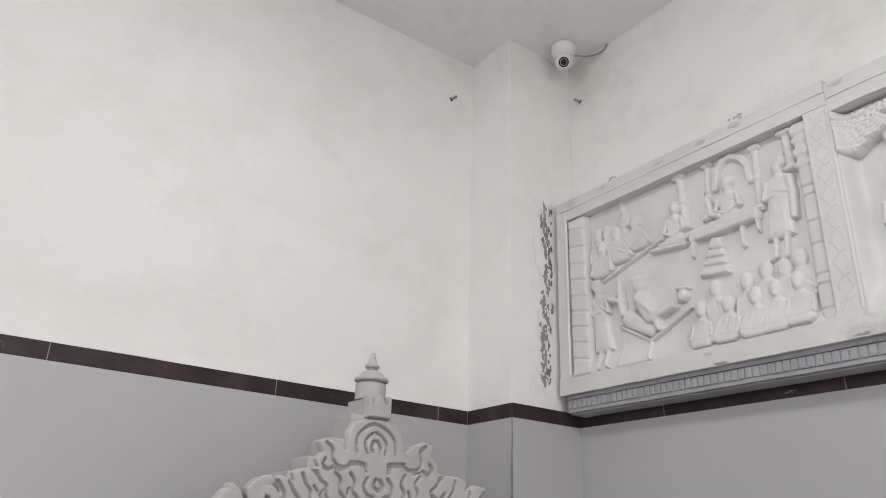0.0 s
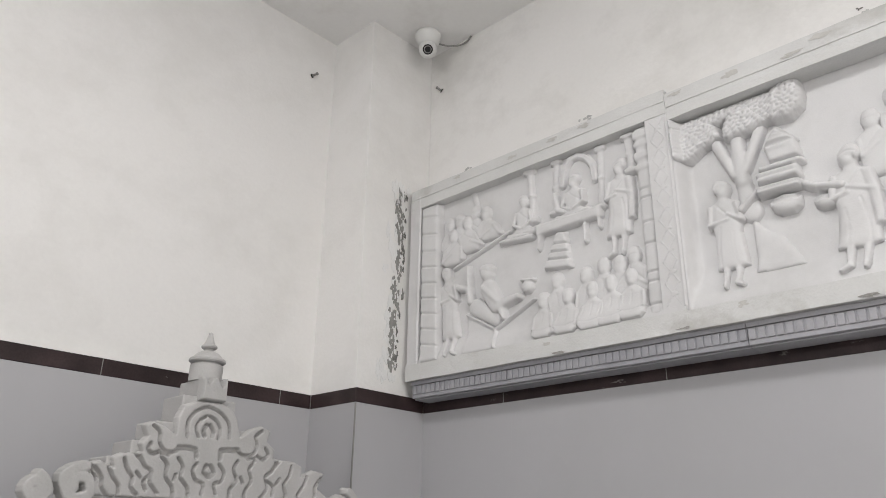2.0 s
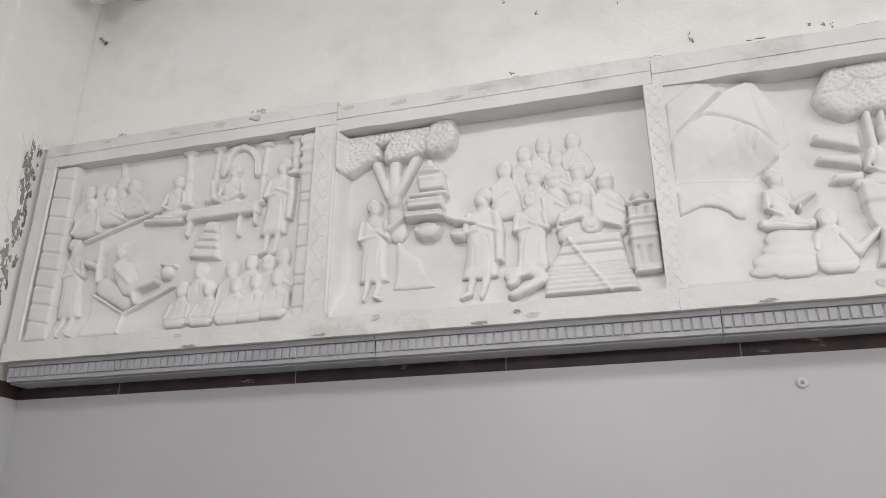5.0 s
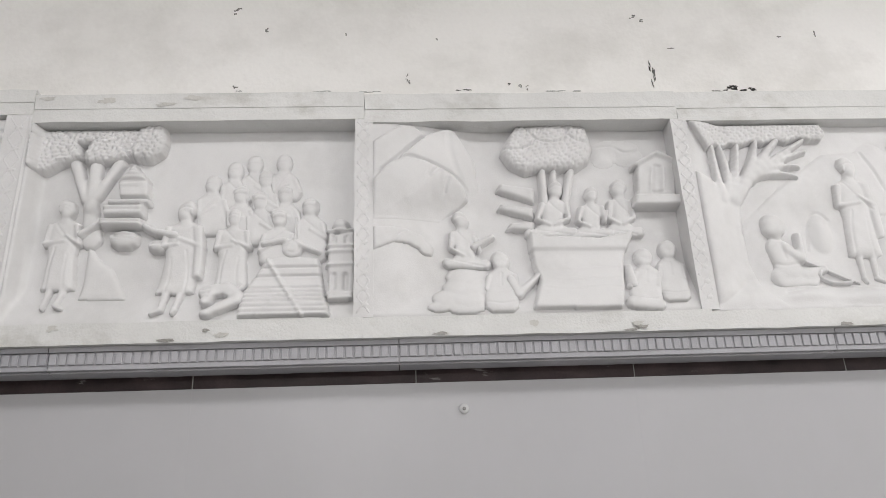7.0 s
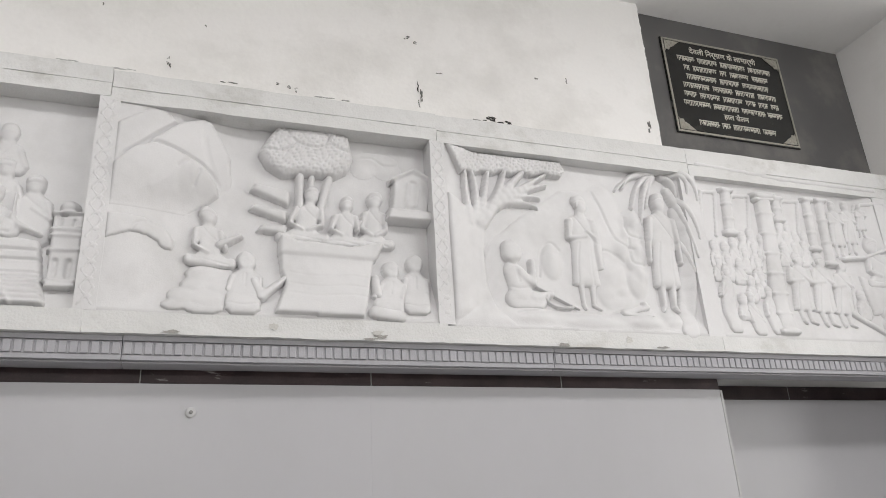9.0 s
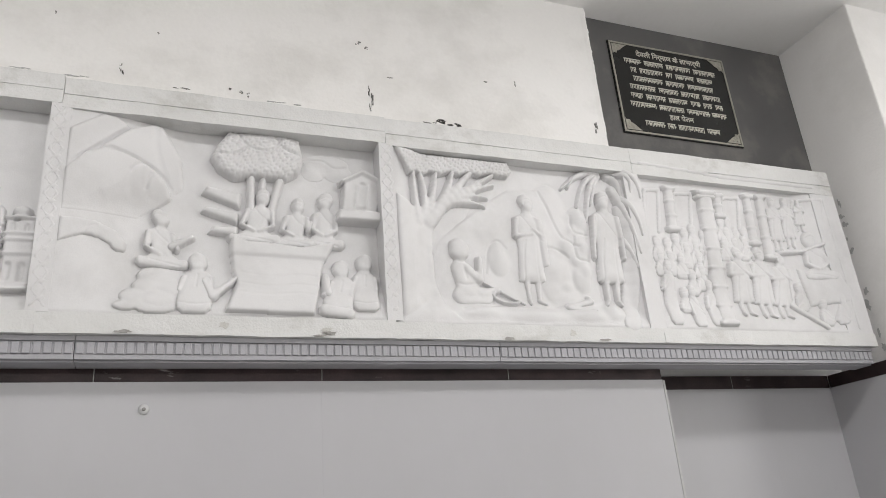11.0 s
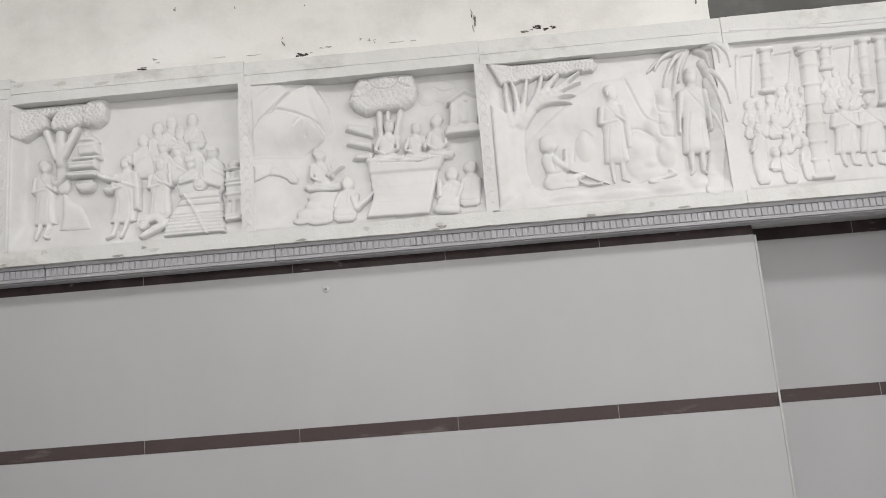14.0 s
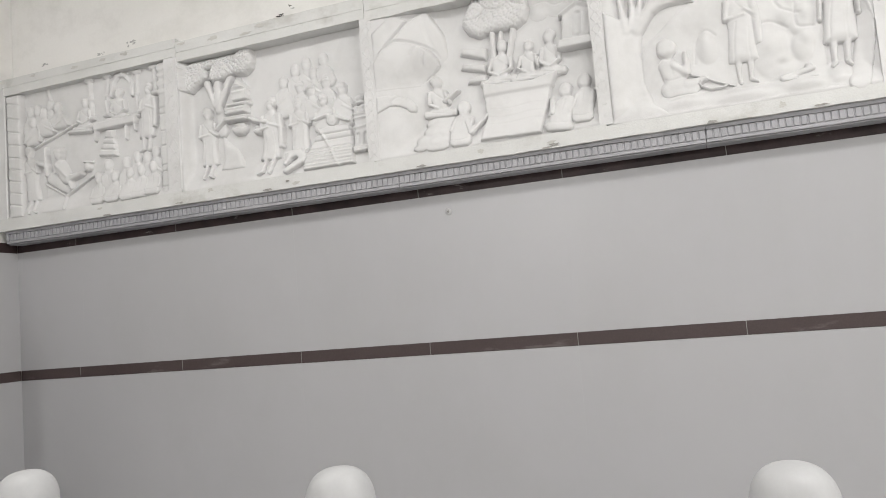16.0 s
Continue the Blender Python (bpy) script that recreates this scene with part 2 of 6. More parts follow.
box(bm, -2.1, 1.7, -7.35, -7.2, 3.15, CEIL)
box(bm, -2.1, 1.7, -7.35, -7.2, 0.0, 0.35)
tagged(part("wall_opening", bm, PLASTER), "plaster wall with a wide daylight opening", "wall", kind="structure")

end_block = thing("carved_frieze_end", (0, 0, 0), "end of another white marble frieze on the pier", "frieze")
rough_block("end_stile", 2.375, 2.473, -5.0, -3.792, 2.0, 2.752, MARBLE_WORN, end_block, step=0.06, wobble=0.002)

# ---- corner wear on the pier beside the carved frieze ----
rnd = random.Random(5)


def torn_patches(name, mat, parent, label, count, x_mid, spread, z0, z1, size, lift):
    """Loose torn patches, taller than wide, scattered along the corner."""
    bm = bmesh.new()
    for i in range(count):
        k = rnd.random()
        z = z0 + (z1 - z0) * k
        x = x_mid - 0.022 * max(0.0, 0.55 - k) / 0.55 + rnd.gauss(0, spread)
        if x > 2.70:
            continue
        blob(bm, (x, 1.3268 - lift - 0.00001 * i, z), size * rnd.uniform(0.5, 1.2), size * rnd.uniform(0.9, 2.6), 1, 0.0004 + 0.000012 * i, rnd.uniform(0, 90), 18)
    part(name, bm, mat, parent, label)


torn_patches("loose_paint", LIMEWASH, column_corner, "smears of fresh white paint", 60, 2.635, 0.022, 2.01, 2.80, 0.022, 0.0000)
torn_patches("bare_cement_patch", CEMENT_PALE, column_corner, "torn patches of bare grey cement", 72, 2.650, 0.013, 2.03, 2.80, 0.013, 0.0010)
torn_patches("dark_crack", CEMENT, column_corner, "dark ragged crack beside the marble", 30, 2.676, 0.006, 2.04, 2.79, 0.008, 0.0020)
torn_patches("paint_flake", LIMEWASH, column_corner, "small flakes of white paint", 46, 2.655, 0.016, 2.04, 2.78, 0.005, 0.0030)
bm = bmesh.new()
for i in range(9):
    z = (2.02, 2.08, 2.2, 2.26, 2.44, 2.5, 2.56, 2.6, 2.66)[i]
    blob(bm, (2.785 + rnd.uniform(-0.02, 0.02), -3.777, z), rnd.uniform(0.010, 0.022), rnd.uniform(0.012, 0.036), 1, -0.0015, rnd.uniform(0, 50))
part("peeled_patch", bm, GROUT, wall_south, "grey peeled patches of bare cement")

# ---- chips and scuffs in the plaster over the frieze ----
for u, z, ru, rz, mat in ((0.334, 3.153, 0.012, 0.012, CEMENT), (0.345, 3.165, 0.010, 0.003, HOLE), (0.350, 2.860, 0.016, 0.006, CEMENT), (1.668, 3.127, 0.014, 0.012, CEMENT), (1.695, 3.110, 0.012, 0.006, CEMENT),
                          (1.779, 2.995, 0.018, 0.004, CEMENT), (1.698, 2.930, 0.004, 0.025, HOLE), (1.708, 2.900, 0.005, 0.030, CEMENT), (1.700, 2.862, 0.004, 0.016, HOLE), (2.160, 3.040, 0.012, 0.005, CEMENT),
                          (2.282, 3.053, 0.003, 0.018, CEMENT), (1.960, 2.840, 0.045, 0.012, HOLE), (2.010, 2.832, 0.030, 0.010, HOLE), (1.905, 2.826, 0.025, 0.006, CEMENT), (1.230, 2.862, 0.008, 0.004, HOLE),
                          (1.262, 2.856, 0.010, 0.006, CEMENT), (1.286, 2.848, 0.006, 0.010, CEMENT), (0.898, 2.890, 0.004, 0.014, CEMENT), (0.905, 2.872, 0.003, 0.010, HOLE), (0.985, 2.822, 0.040, 0.011, HOLE),
                          (0.290, 2.821, 0.034, 0.011, HOLE), (0.372, 2.845, 0.020, 0.006, GROUT), (-1.105, 2.866, 0.026, 0.008, GROUT), (-0.734, 2.850, 0.030, 0.008, GROUT), (-0.549, 2.866, 0.035, 0.014, GROUT),
                          (0.62, 2.842, 0.05, 0.002, GROUT), (0.78, 2.838, 0.04, 0.002, GROUT), (1.08, 2.842, 0.03, 0.002, CEMENT), (1.40, 2.835, 0.06, 0.002, GROUT), (2.62, 2.90, 0.010, 0.030, CEMENT),
                          (0.44, 3.08, 0.006, 0.010, CEMENT), (0.70, 3.06, 0.003, 0.006, CEMENT), (1.00, 3.04, 0.004, 0.005, CEMENT)):
    bm = bmesh.new()
    for i in range(5 if ru + rz < 0.03 else 9):
        a, b = rnd.uniform(-0.8, 0.8), rnd.uniform(-0.8, 0.8)
        blob(bm, (2.8148, -u + a * ru, z + b * rz), 0.0012 + ru * rnd.uniform(0.12, 0.42), 0.0012 + rz * rnd.uniform(0.15, 0.48), 0, 0.0008 + 0.0001 * i, u * 7.3 + z + i, 9)
    part("plaster_chip", bm, mat, wall_east)

# ragged plaster edge beside the slab
bm = bmesh.new()
prev = None
for i in range(91):
    z = 2.80 + 0.72 * i / 90
    y = -2.662 - 0.016 * noise.noise(Vector((z * 7, 3.1, 0))) - 0.009 * noise.noise(Vector((z * 31, 1.7, 0))) - 0.004 * noise.noise(Vector((z * 90, 0, 0)))
    row = [bm.verts.new(q) for q in ((2.8144, -2.640, z), (2.8125, y + 0.006, z), (2.8150, y, z), (2.8600, y - 0.002, z))]
    if prev:
        for a, b, c_, d in zip(prev, prev[1:], row[1:], row):
            bm.faces.new((a, b, c_, d))
    prev = row
bmesh.ops.recalc_face_normals(bm, faces=bm.faces)
part("ragged_edge", bm, WALL_PLASTER, wall_east, "ragged broken plaster edge")

# ---- thin mortar lip over the top bands ----
rough_block("mortar_lip", 2.803, 2.815, -2.70, 1.316, 1.95, 1.958, PLASTER, wall_east, step=0.05, wobble=0.002)
rough_block("mortar_lip", -1.6, 2.48, 1.571, 1.584, 1.95, 1.957, PLASTER, wall_north, step=0.05, wobble=0.002)


def tile_rows(parent, axis, at, face, joints, thick=0.014, gap=0.0001, rows=ROW, mat=TILE):
    """Large tiles in three rows. axis 0: on a face of constant x; 1: of constant y. at: the outer face."""
    for a, b in zip(joints, joints[1:]):
        for z0, z1 in rows:
            lo, hi = a + gap, b - gap
            i, o = sorted((at, at + face * thick))
            if axis == 0:
                block("tile", i, o, -hi, -lo, z0 + 0.0004, z1 - 0.0004, mat, parent)
            else:
                block("tile", lo, hi, i, o, z0 + 0.0004, z1 - 0.0004, mat, parent)


def band_rows(parent, axis, at, face, joints, thick=0.017, gap=0.0012):
    for k, (z0, z1) in enumerate(BANDS):
        for a, b in zip(joints, joints[1:]):
            i, o = sorted((at, at + face * thick))
            mat = BAND if k == 2 else BAND_DUSTY
            if axis == 0:
                block("band_tile", i, o, -b + gap, -a - gap, z0, z1, mat, parent, bevel=0.0015)
            else:
                block("band_tile", a + gap, b - gap, i, o, z0, z1, mat, parent, bevel=0.0015)
        for b in joints[1:-1]:
            i, o = sorted((at + face * 0.0006, at + face * thick))
            if axis == 0:
                block("joint", i, o, -b - gap, -b + gap, z0, z1, CEMENT_PALE, parent)
            else:
                block("joint", b - gap, b + gap, i, o, z0, z1, CEMENT_PALE, parent)


tile_rows(wall_east, 0, 2.80, 1, (-1.316, -0.898, 0.304, 1.507, 2.70))
band_rows(wall_east, 0, 2.798, 1, (-1.316, -0.93, -0.324, 0.304, 0.905, 1.509, 2.11, 2.698))
tile_rows(column_corner, 1, 1.316, 1, (2.469, 2.80))
band_rows(column_corner, 1, 1.314, 1, (2.467, 2.798))
tile_rows(column_corner, 0, 2.468, 1, (-1.572, -1.316), 0.030)
band_rows(column_corner, 0, 2.466, 1, (-1.571, -1.3155), 0.030)
tile_rows(wall_north, 1, 1.572, 1, (-1.18, 0.02, 1.225, 2.468), 0.012)
band_rows(wall_north, 1, 1.570, 1, (-0.9, -0.25, 0.40, 1.03, 1.695, 2.331, 2.466), 0.014)
tile_rows(wall_recess, 0, 2.982, 1, (2.70, 3.30, 3.672))
band_rows(wall_recess, 0, 2.980, 1, (2.70, 3.165, 3.670))
tile_rows(wall_south, 1, -3.672, -1, (2.463, 2.982), 0.11)
band_rows(wall_south, 1, -3.669, -1, (2.463, 2.980), 0.11)
block("corner_joint", 2.4650, 2.4690, 1.3125, 1.3170, 0.0, 1.897, CEMENT_PALE, column_corner, "narrow grey corner joint")
# side of the projecting wall beside the recess, and its pale edge strip
block("tile_edge", 2.8155, 2.995, -2.7000, -2.665, 0.0, 1.897, TILE, wall_east)
block("edge_strip", 2.7985, 2.8150, -2.7085, -2.7003, 0.0, 1.897, GROUT, wall_east, "thin grey edge strip")


# ---- carved marble frieze ----
FACE, BACK = 2.69, 2.762
GROUND = [BACK]


def smooth(k):
    k = np.clip(k, 0, 1)
    return k * k * (3 - 2 * k)


class Dish:
    """The sunk ground of a panel: flat at the back, rising softly towards some of its margins."""

    def __init__(self, back, hole, left=(0, 1), right=(0, 1), low=(0, 1)):
        self.back, self.hole, self.left, self.right, self.low = back, hole, left, right, low

    def __call__(self, U, Z):
        a, b, c_, d = self.hole
        rise = np.maximum(self.left[0] * smooth(1 - (U - a) / self.left[1]), self.right[0] * smooth(1 - (b - U) / self.right[1]))
        rise = np.maximum(rise, self.low[0] * smooth(1 - (Z - c_) / self.low[1]))
        wave = 0.0004 * np.sin(U * 47 + 2 * np.sin(Z * 41)) * np.sin(Z * 53 + 2 * np.sin(U * 31)) + 0.0002 * np.sin(U * 133) * np.sin(Z * 121)
        return self.back - rise - wave


class Carving:
    """A carved form as heights over the sunk ground of a panel; u runs along the wall, z up."""

    def __init__(self, ground=None, step=0.0032, blend=0.010, power=2.4, lip=0.27):
        self.blend, self.power, self.lip = blend, power, lip
        self.sink, self.adds, self.cuts, self.scales, self.box, self.ground, self.step = None, [], [], None, [9, -9, 9, -9], ground or GROUND[0], step

    def _grow(self, u0, u1, z0, z1):
        b = self.box
        self.box = [min(b[0], u0), max(b[1], u1), min(b[2], z0), max(b[3], z1)]

    def cap(self, u0, z0, u1, z1, r0, r1, h):
        r = max(r0, r1)
        self._grow(min(u0, u1) - r, max(u0, u1) + r, min(z0, z1) - r, max(z0, z1) + r)

        def f(U, Z):
            du, dz = u1 - u0, z1 - z0
            k = np.clip(((U - u0) * du + (Z - z0) * dz) / max(du * du + dz * dz, 1e-9), 0, 1)
            rr = r0 + (r1 - r0) * k
            d = np.hypot(U - u0 - k * du, Z - z0 - k * dz) / rr
            return np.where(d < 1, h * (self.lip + (1 - self.lip) * np.sqrt(np.clip(1 - d ** self.power, 0, 1))), -1)
        self.adds.append(f)

    def ell(self, u, z, a, b, h):
        self._grow(u - a, u + a, z - b, z + b)

        def f(U, Z):
            d = np.hypot((U - u) / a, (Z - z) / b)
            return np.where(d < 1, h * (self.lip + (1 - self.lip) * np.sqrt(np.clip(1 - d ** self.power, 0, 1))), -1)
        self.adds.append(f)

    def swell(self, u, z, a, b, h):
        """A low dome that runs out softly."""
        self._grow(u - a, u + a, z - b, z + b)

        def f(U, Z):
            d = np.hypot((U - u) / a, (Z - z) / b)
            return np.where(d < 1, h * np.clip(1 - d * d, 0, 1) ** 1.4 + 0.0004, -1)
        self.adds.append(f)

    def ring(self, u, z, half, thick, h):
        self.poly([(u - half, z - thick), (u + half, z - thick), (u + half, z + thick), (u - half, z + thick)], h, 0.005, 0.55)

    def shaft(self, u0, z0, u1, z1, r, h):
        """A half-round upright shaft with flat ends."""
        self.poly([(u0 - r, z0), (u0 + r, z0), (u1 + r, z1), (u1 - r, z1)], h, r, 0.25)

    def poly(self, pts, h, soft=0.008, edge=0.25):
        us, zs = [p[0] for p in pts], [p[1] for p in pts]
        self._grow(min(us), max(us), min(zs), max(zs))

        def f(U, Z):
            inside, far = np.zeros(U.shape, bool), np.full(U.shape, 9.0)
            for (a, b), (c_, d_) in zip(pts, pts[1:] + pts[:1]):
                if b != d_:
                    inside ^= ((b > Z) != (d_ > Z)) & (U < (c_ - a) * (Z - b) / (d_ - b) + a)
                du, dz = c_ - a, d_ - b
                k = np.clip(((U - a) * du + (Z - b) * dz) / (du * du + dz * dz + 1e-12), 0, 1)
                far = np.minimum(far, np.hypot(U - a - k * du, Z - b - k * dz))
            s = 1 - np.clip(far / soft, 0, 1)
            return np.where(inside, h * (edge + (1 - edge) * np.sqrt(1 - s * s)), -1)
        self.adds.append(f)

    def cut(self, u0, z0, u1, z1, w, depth):
        def f(U, Z):
            du, dz = u1 - u0, z1 - z0
            k = np.clip(((U - u0) * du + (Z - z0) * dz) / max(du * du + dz * dz, 1e-9), 0, 1)
            d = np.hypot(U - u0 - k * du, Z - z0 - k * dz) / w
            return depth * np.clip(1 - d * d, 0, 1)
        self.cuts.append(f)

    def branch(self, a, b, c_, r0, r1, h, n=9):
        """A limb that bends from a by way of b to c_."""
        pts = [((1 - k) ** 2 * a[0] + 2 * k * (1 - k) * b[0] + k * k * c_[0], (1 - k) ** 2 * a[1] + 2 * k * (1 - k) * b[1] + k * k * c_[1]) for k in (i / n for i in range(n + 1))]
        for i in range(n):
            self.cap(*pts[i], *pts[i + 1], r0 + (r1 - r0) * i / n, r0 + (r1 - r0) * (i + 1) / n, h)

    def groove(self, pts, w, depth):
        """A bent groove through a few points."""
        ends = [pts[0]] + list(pts) + [pts[-1]]
        run = [pts[0]]
        for a, b, c_, d in zip(ends, ends[1:], ends[2:], ends[3:]):
            for k in (0.25, 0.5, 0.75, 1.0):
                run.append(tuple(0.5 * (2 * b[i] + (c_[i] - a[i]) * k + (2 * a[i] - 5 * b[i] + 4 * c_[i] - d[i]) * k * k + (3 * b[i] - a[i] - 3 * c_[i] + d[i]) * k ** 3) for i in (0, 1)))

        def f(U, Z):
            far = np.full(U.shape, 9.0)
            for (a, b), (c_, d_) in zip(run, run[1:]):
                du, dz = c_ - a, d_ - b
                k = np.clip(((U - a) * du + (Z - b) * dz) / max(du * du + dz * dz, 1e-9), 0, 1)
                far = np.minimum(far, np.hypot(U - a - k * du, Z - b - k * dz))
            return depth * np.clip(1 - (far / w) ** max(2.0, self.power - 2), 0, 1)
        self.cuts.append(f)

    def fade(self, z0, z1):
        """Lets the form sink into the ground towards z0."""
        self.sink = (z0, z1)

    def leaves(self, size, h):
        self.scales, self.step = (size, h), 0.0026

    def build(self, name, parent, label="", mat=None, south=False):
        s = self.step
        u0, u1, z0, z1 = self.box[0] - s, self.box[1] + s, self.box[2] - s, self.box[3] + s
        U, Z = np.meshgrid(np.arange(u0, u1 + s, s), np.arange(z0, z1 + s, s))
        hgt = np.full(U.shape, -1.0)
        for f in self.adds:
            new_h = f(U, Z)
            k = np.where((hgt > 0) & (new_h > 0), np.clip(1 - np.abs(hgt - new_h) / self.blend, 0, 1), 0)
            hgt = np.maximum(hgt, new_h) + 0.25 * self.blend * k * k
        if self.sink:
            k = np.clip((Z - self.sink[0]) / (self.sink[1] - self.sink[0]), 0, 1)
            hgt = np.where(hgt > 0, hgt * k * k * (3 - 2 * k) - 0.0004, hgt)
        if not south:
            hgt = np.where(hgt > 0, hgt * 0.84, hgt)
        on = hgt > 0
        # soften the carving, as worn marble is
        soft = np.where(on, hgt, 0.0)
        for i in range(0 if south else 2):
            p = np.pad(soft, 1, mode="edge")
            soft = 0.4 * soft + 0.15 * (p[:-2, 1:-1] + p[2:, 1:-1] + p[1:-1, :-2] + p[1:-1, 2:])
        hgt = soft
        if self.scales:
            size, amp = self.scales
            A = U + 0.004 * np.sin(Z * 60) + 0.003 * np.sin(U * 83)
            B = Z - 0.35 * U + 0.006 * np.sin(U * 47) + 0.004 * np.sin(U * 101 + Z * 43)
            row = np.floor(B / size)
            v = B / size - row
            w = (A / (size * 1.5) + 0.5 * (row % 2) + 0.17 * np.sin(row * 7.7)) % 1.0
            tip = np.clip(1.15 * np.sqrt(np.clip(1 - (2 * w - 1) ** 2, 0, 1)) - (1 - v), 0, 1)
            leaf = np.where(tip > 0, 0.35 + 0.65 * (1 - v), 0.25 * v)
            hgt = np.where(on, hgt - amp * 0.6 + amp * leaf, hgt)
        for f in self.cuts:
            hgt = np.where(on, np.maximum(hgt - f(U, Z), 0.001), hgt)
        p = np.pad(np.where(on, hgt, 0.0), 1, mode="edge")
        k = 0.84 if south else 0.5
        soft = k * p[1:-1, 1:-1] + 0.25 * (1 - k) * (p[:-2, 1:-1] + p[2:, 1:-1] + p[1:-1, :-2] + p[1:-1, 2:])
        hgt = np.where(on, soft, -0.0006 if self.sink else -0.003)
        keep = on[:-1, :-1] | on[1:, :-1] | on[:-1, 1:] | on[1:, 1:]
        used = np.zeros(on.shape, bool)
        used[:-1, :-1] |= keep
        used[1:, :-1] |= keep
        used[:-1, 1:] |= keep
        used[1:, 1:] |= keep
        index = np.cumsum(used.ravel()).reshape(used.shape) - 1
        base = self.ground if isinstance(self.ground, float) else self.ground(U, Z)
        X = base - hgt
        if not south:
            X = np.where(X < FACE, FACE + 0.6 * (X - FACE), X)
        verts = np.stack([U[used], X[used], Z[used]] if south else [X[used], -U[used], Z[used]], -1)
        r, q = np.nonzero(keep)
        faces = np.stack([index[r, q], index[r + 1, q], index[r + 1, q + 1], index[r, q + 1]], -1)
        me = bpy.data.meshes.new(name)
        me.from_pydata(verts.tolist(), [], faces.tolist())
        me.flip_normals()
        me.materials.append(mat or MARBLE)
        me.shade_smooth()
        ob = new(name, me)
        ob.parent = parent
        if label:
            ob["label"] = label
        return ob


def standing(panel, u, z, h, lean=0.0, w=1.0, face=0, depth=0.05, folded=True, shawl=0, legs=True):
    """A plain standing robed form."""
    c = Carving(step=0.0022, blend=0.006, power=2.6, lip=0.24)
    depth *= 0.60
    P = lambda a, b: (u + lean * b + a * h * w, z + b * h)
    k = h * w
    if legs:
        for s in (-1, 1):
            c.cap(*P(0.056 * s, 0.24), *P(0.050 * s, 0.06), 0.036 * k, 0.024 * k, depth * 0.60)
            c.cap(*P(0.050 * s, 0.042), *P(0.074 * s + 0.030 * face, 0.010), 0.026 * k, 0.019 * k, depth * 0.70)
    # one long robe from the shoulders to the hem
    c.poly([P(-0.045, 0.825), P(0.045, 0.825), P(0.110, 0.795), P(0.142, 0.740), P(0.136, 0.60), P(0.122, 0.50), P(0.134, 0.34), P(0.146, 0.200), P(0.05, 0.186), P(-0.140, 0.200), P(-0.130, 0.34), P(-0.118, 0.50), P(-0.134, 0.60), P(-0.142, 0.740), P(-0.110, 0.795)], depth * 0.84, 0.085 * h, 0.30)
    c.cap(*P(0, 0.87), *P(0, 0.80), 0.044 * k, 0.056 * k, depth * 0.84)
    if shawl:
        c.poly([P(0.060 * shawl, 0.79), P(0.135 * shawl, 0.77), P(0.178 * shawl, 0.60), P(0.184 * shawl, 0.33), P(0.115 * shawl, 0.33), P(0.100 * shawl, 0.58)], depth * 0.96, 0.03 * h, 0.6)
    for s in (-1, 1):
        c.cap(*P(0.118 * s, 0.755), *P(0.142 * s, 0.60 if folded else 0.585), 0.034 * k, 0.028 * k, depth * 0.93)
        if folded:
            c.cap(*P(0.142 * s, 0.60), *P(0.002 * s + 0.03 * face, 0.645 + 0.024 * s), 0.026 * k, 0.020 * k, depth * 0.99)
        else:
            c.cap(*P(0.144 * s, 0.585), *P(0.154 * s, 0.43), 0.026 * k, 0.021 * k, depth * 0.84)
            c.ell(*P(0.155 * s, 0.405), 0.024 * k, 0.030 * h, depth * 0.84)
    # head: rounded face, set-off cap of hair, ear
    c.ell(*P(0.014 * face, 0.905), 0.066 * k, 0.090 * h, depth * 1.00)
    c.ell(*P(0.006 * face, 0.868), 0.048 * k, 0.050 * h, depth * 1.03)
    c.cap(*P(-0.012 * face, 0.945), *P(-0.020 * face, 0.930), 0.062 * k, 0.060 * k, depth * 1.05)
    if face:
        c.cap(*P(-0.046 * face, 0.915), *P(-0.046 * face, 0.880), 0.014 * k, 0.012 * k, depth * 1.08)
    c.groove([P(-0.066, 0.915), P(0.0, 0.938), P(0.066, 0.915)], 0.0028, 0.0020)
    # drape over one shoulder and a few folds
    a = 1 if face < 0 else -1
    c.groove([P(0.075 * a, 0.80), P(0.0, 0.70), P(-0.125 * a, 0.56)], 0.0036, 0.0018)
    c.groove([P(0.045 * a, 0.56), P(0.075 * a, 0.40), P(0.085 * a, 0.205)], 0.0040, 0.0018)
    c.groove([P(-0.060 * a, 0.50), P(-0.050 * a, 0.36), P(-0.060 * a, 0.215)], 0.0045, 0.0010)
    c.build("carved_figure", panel)


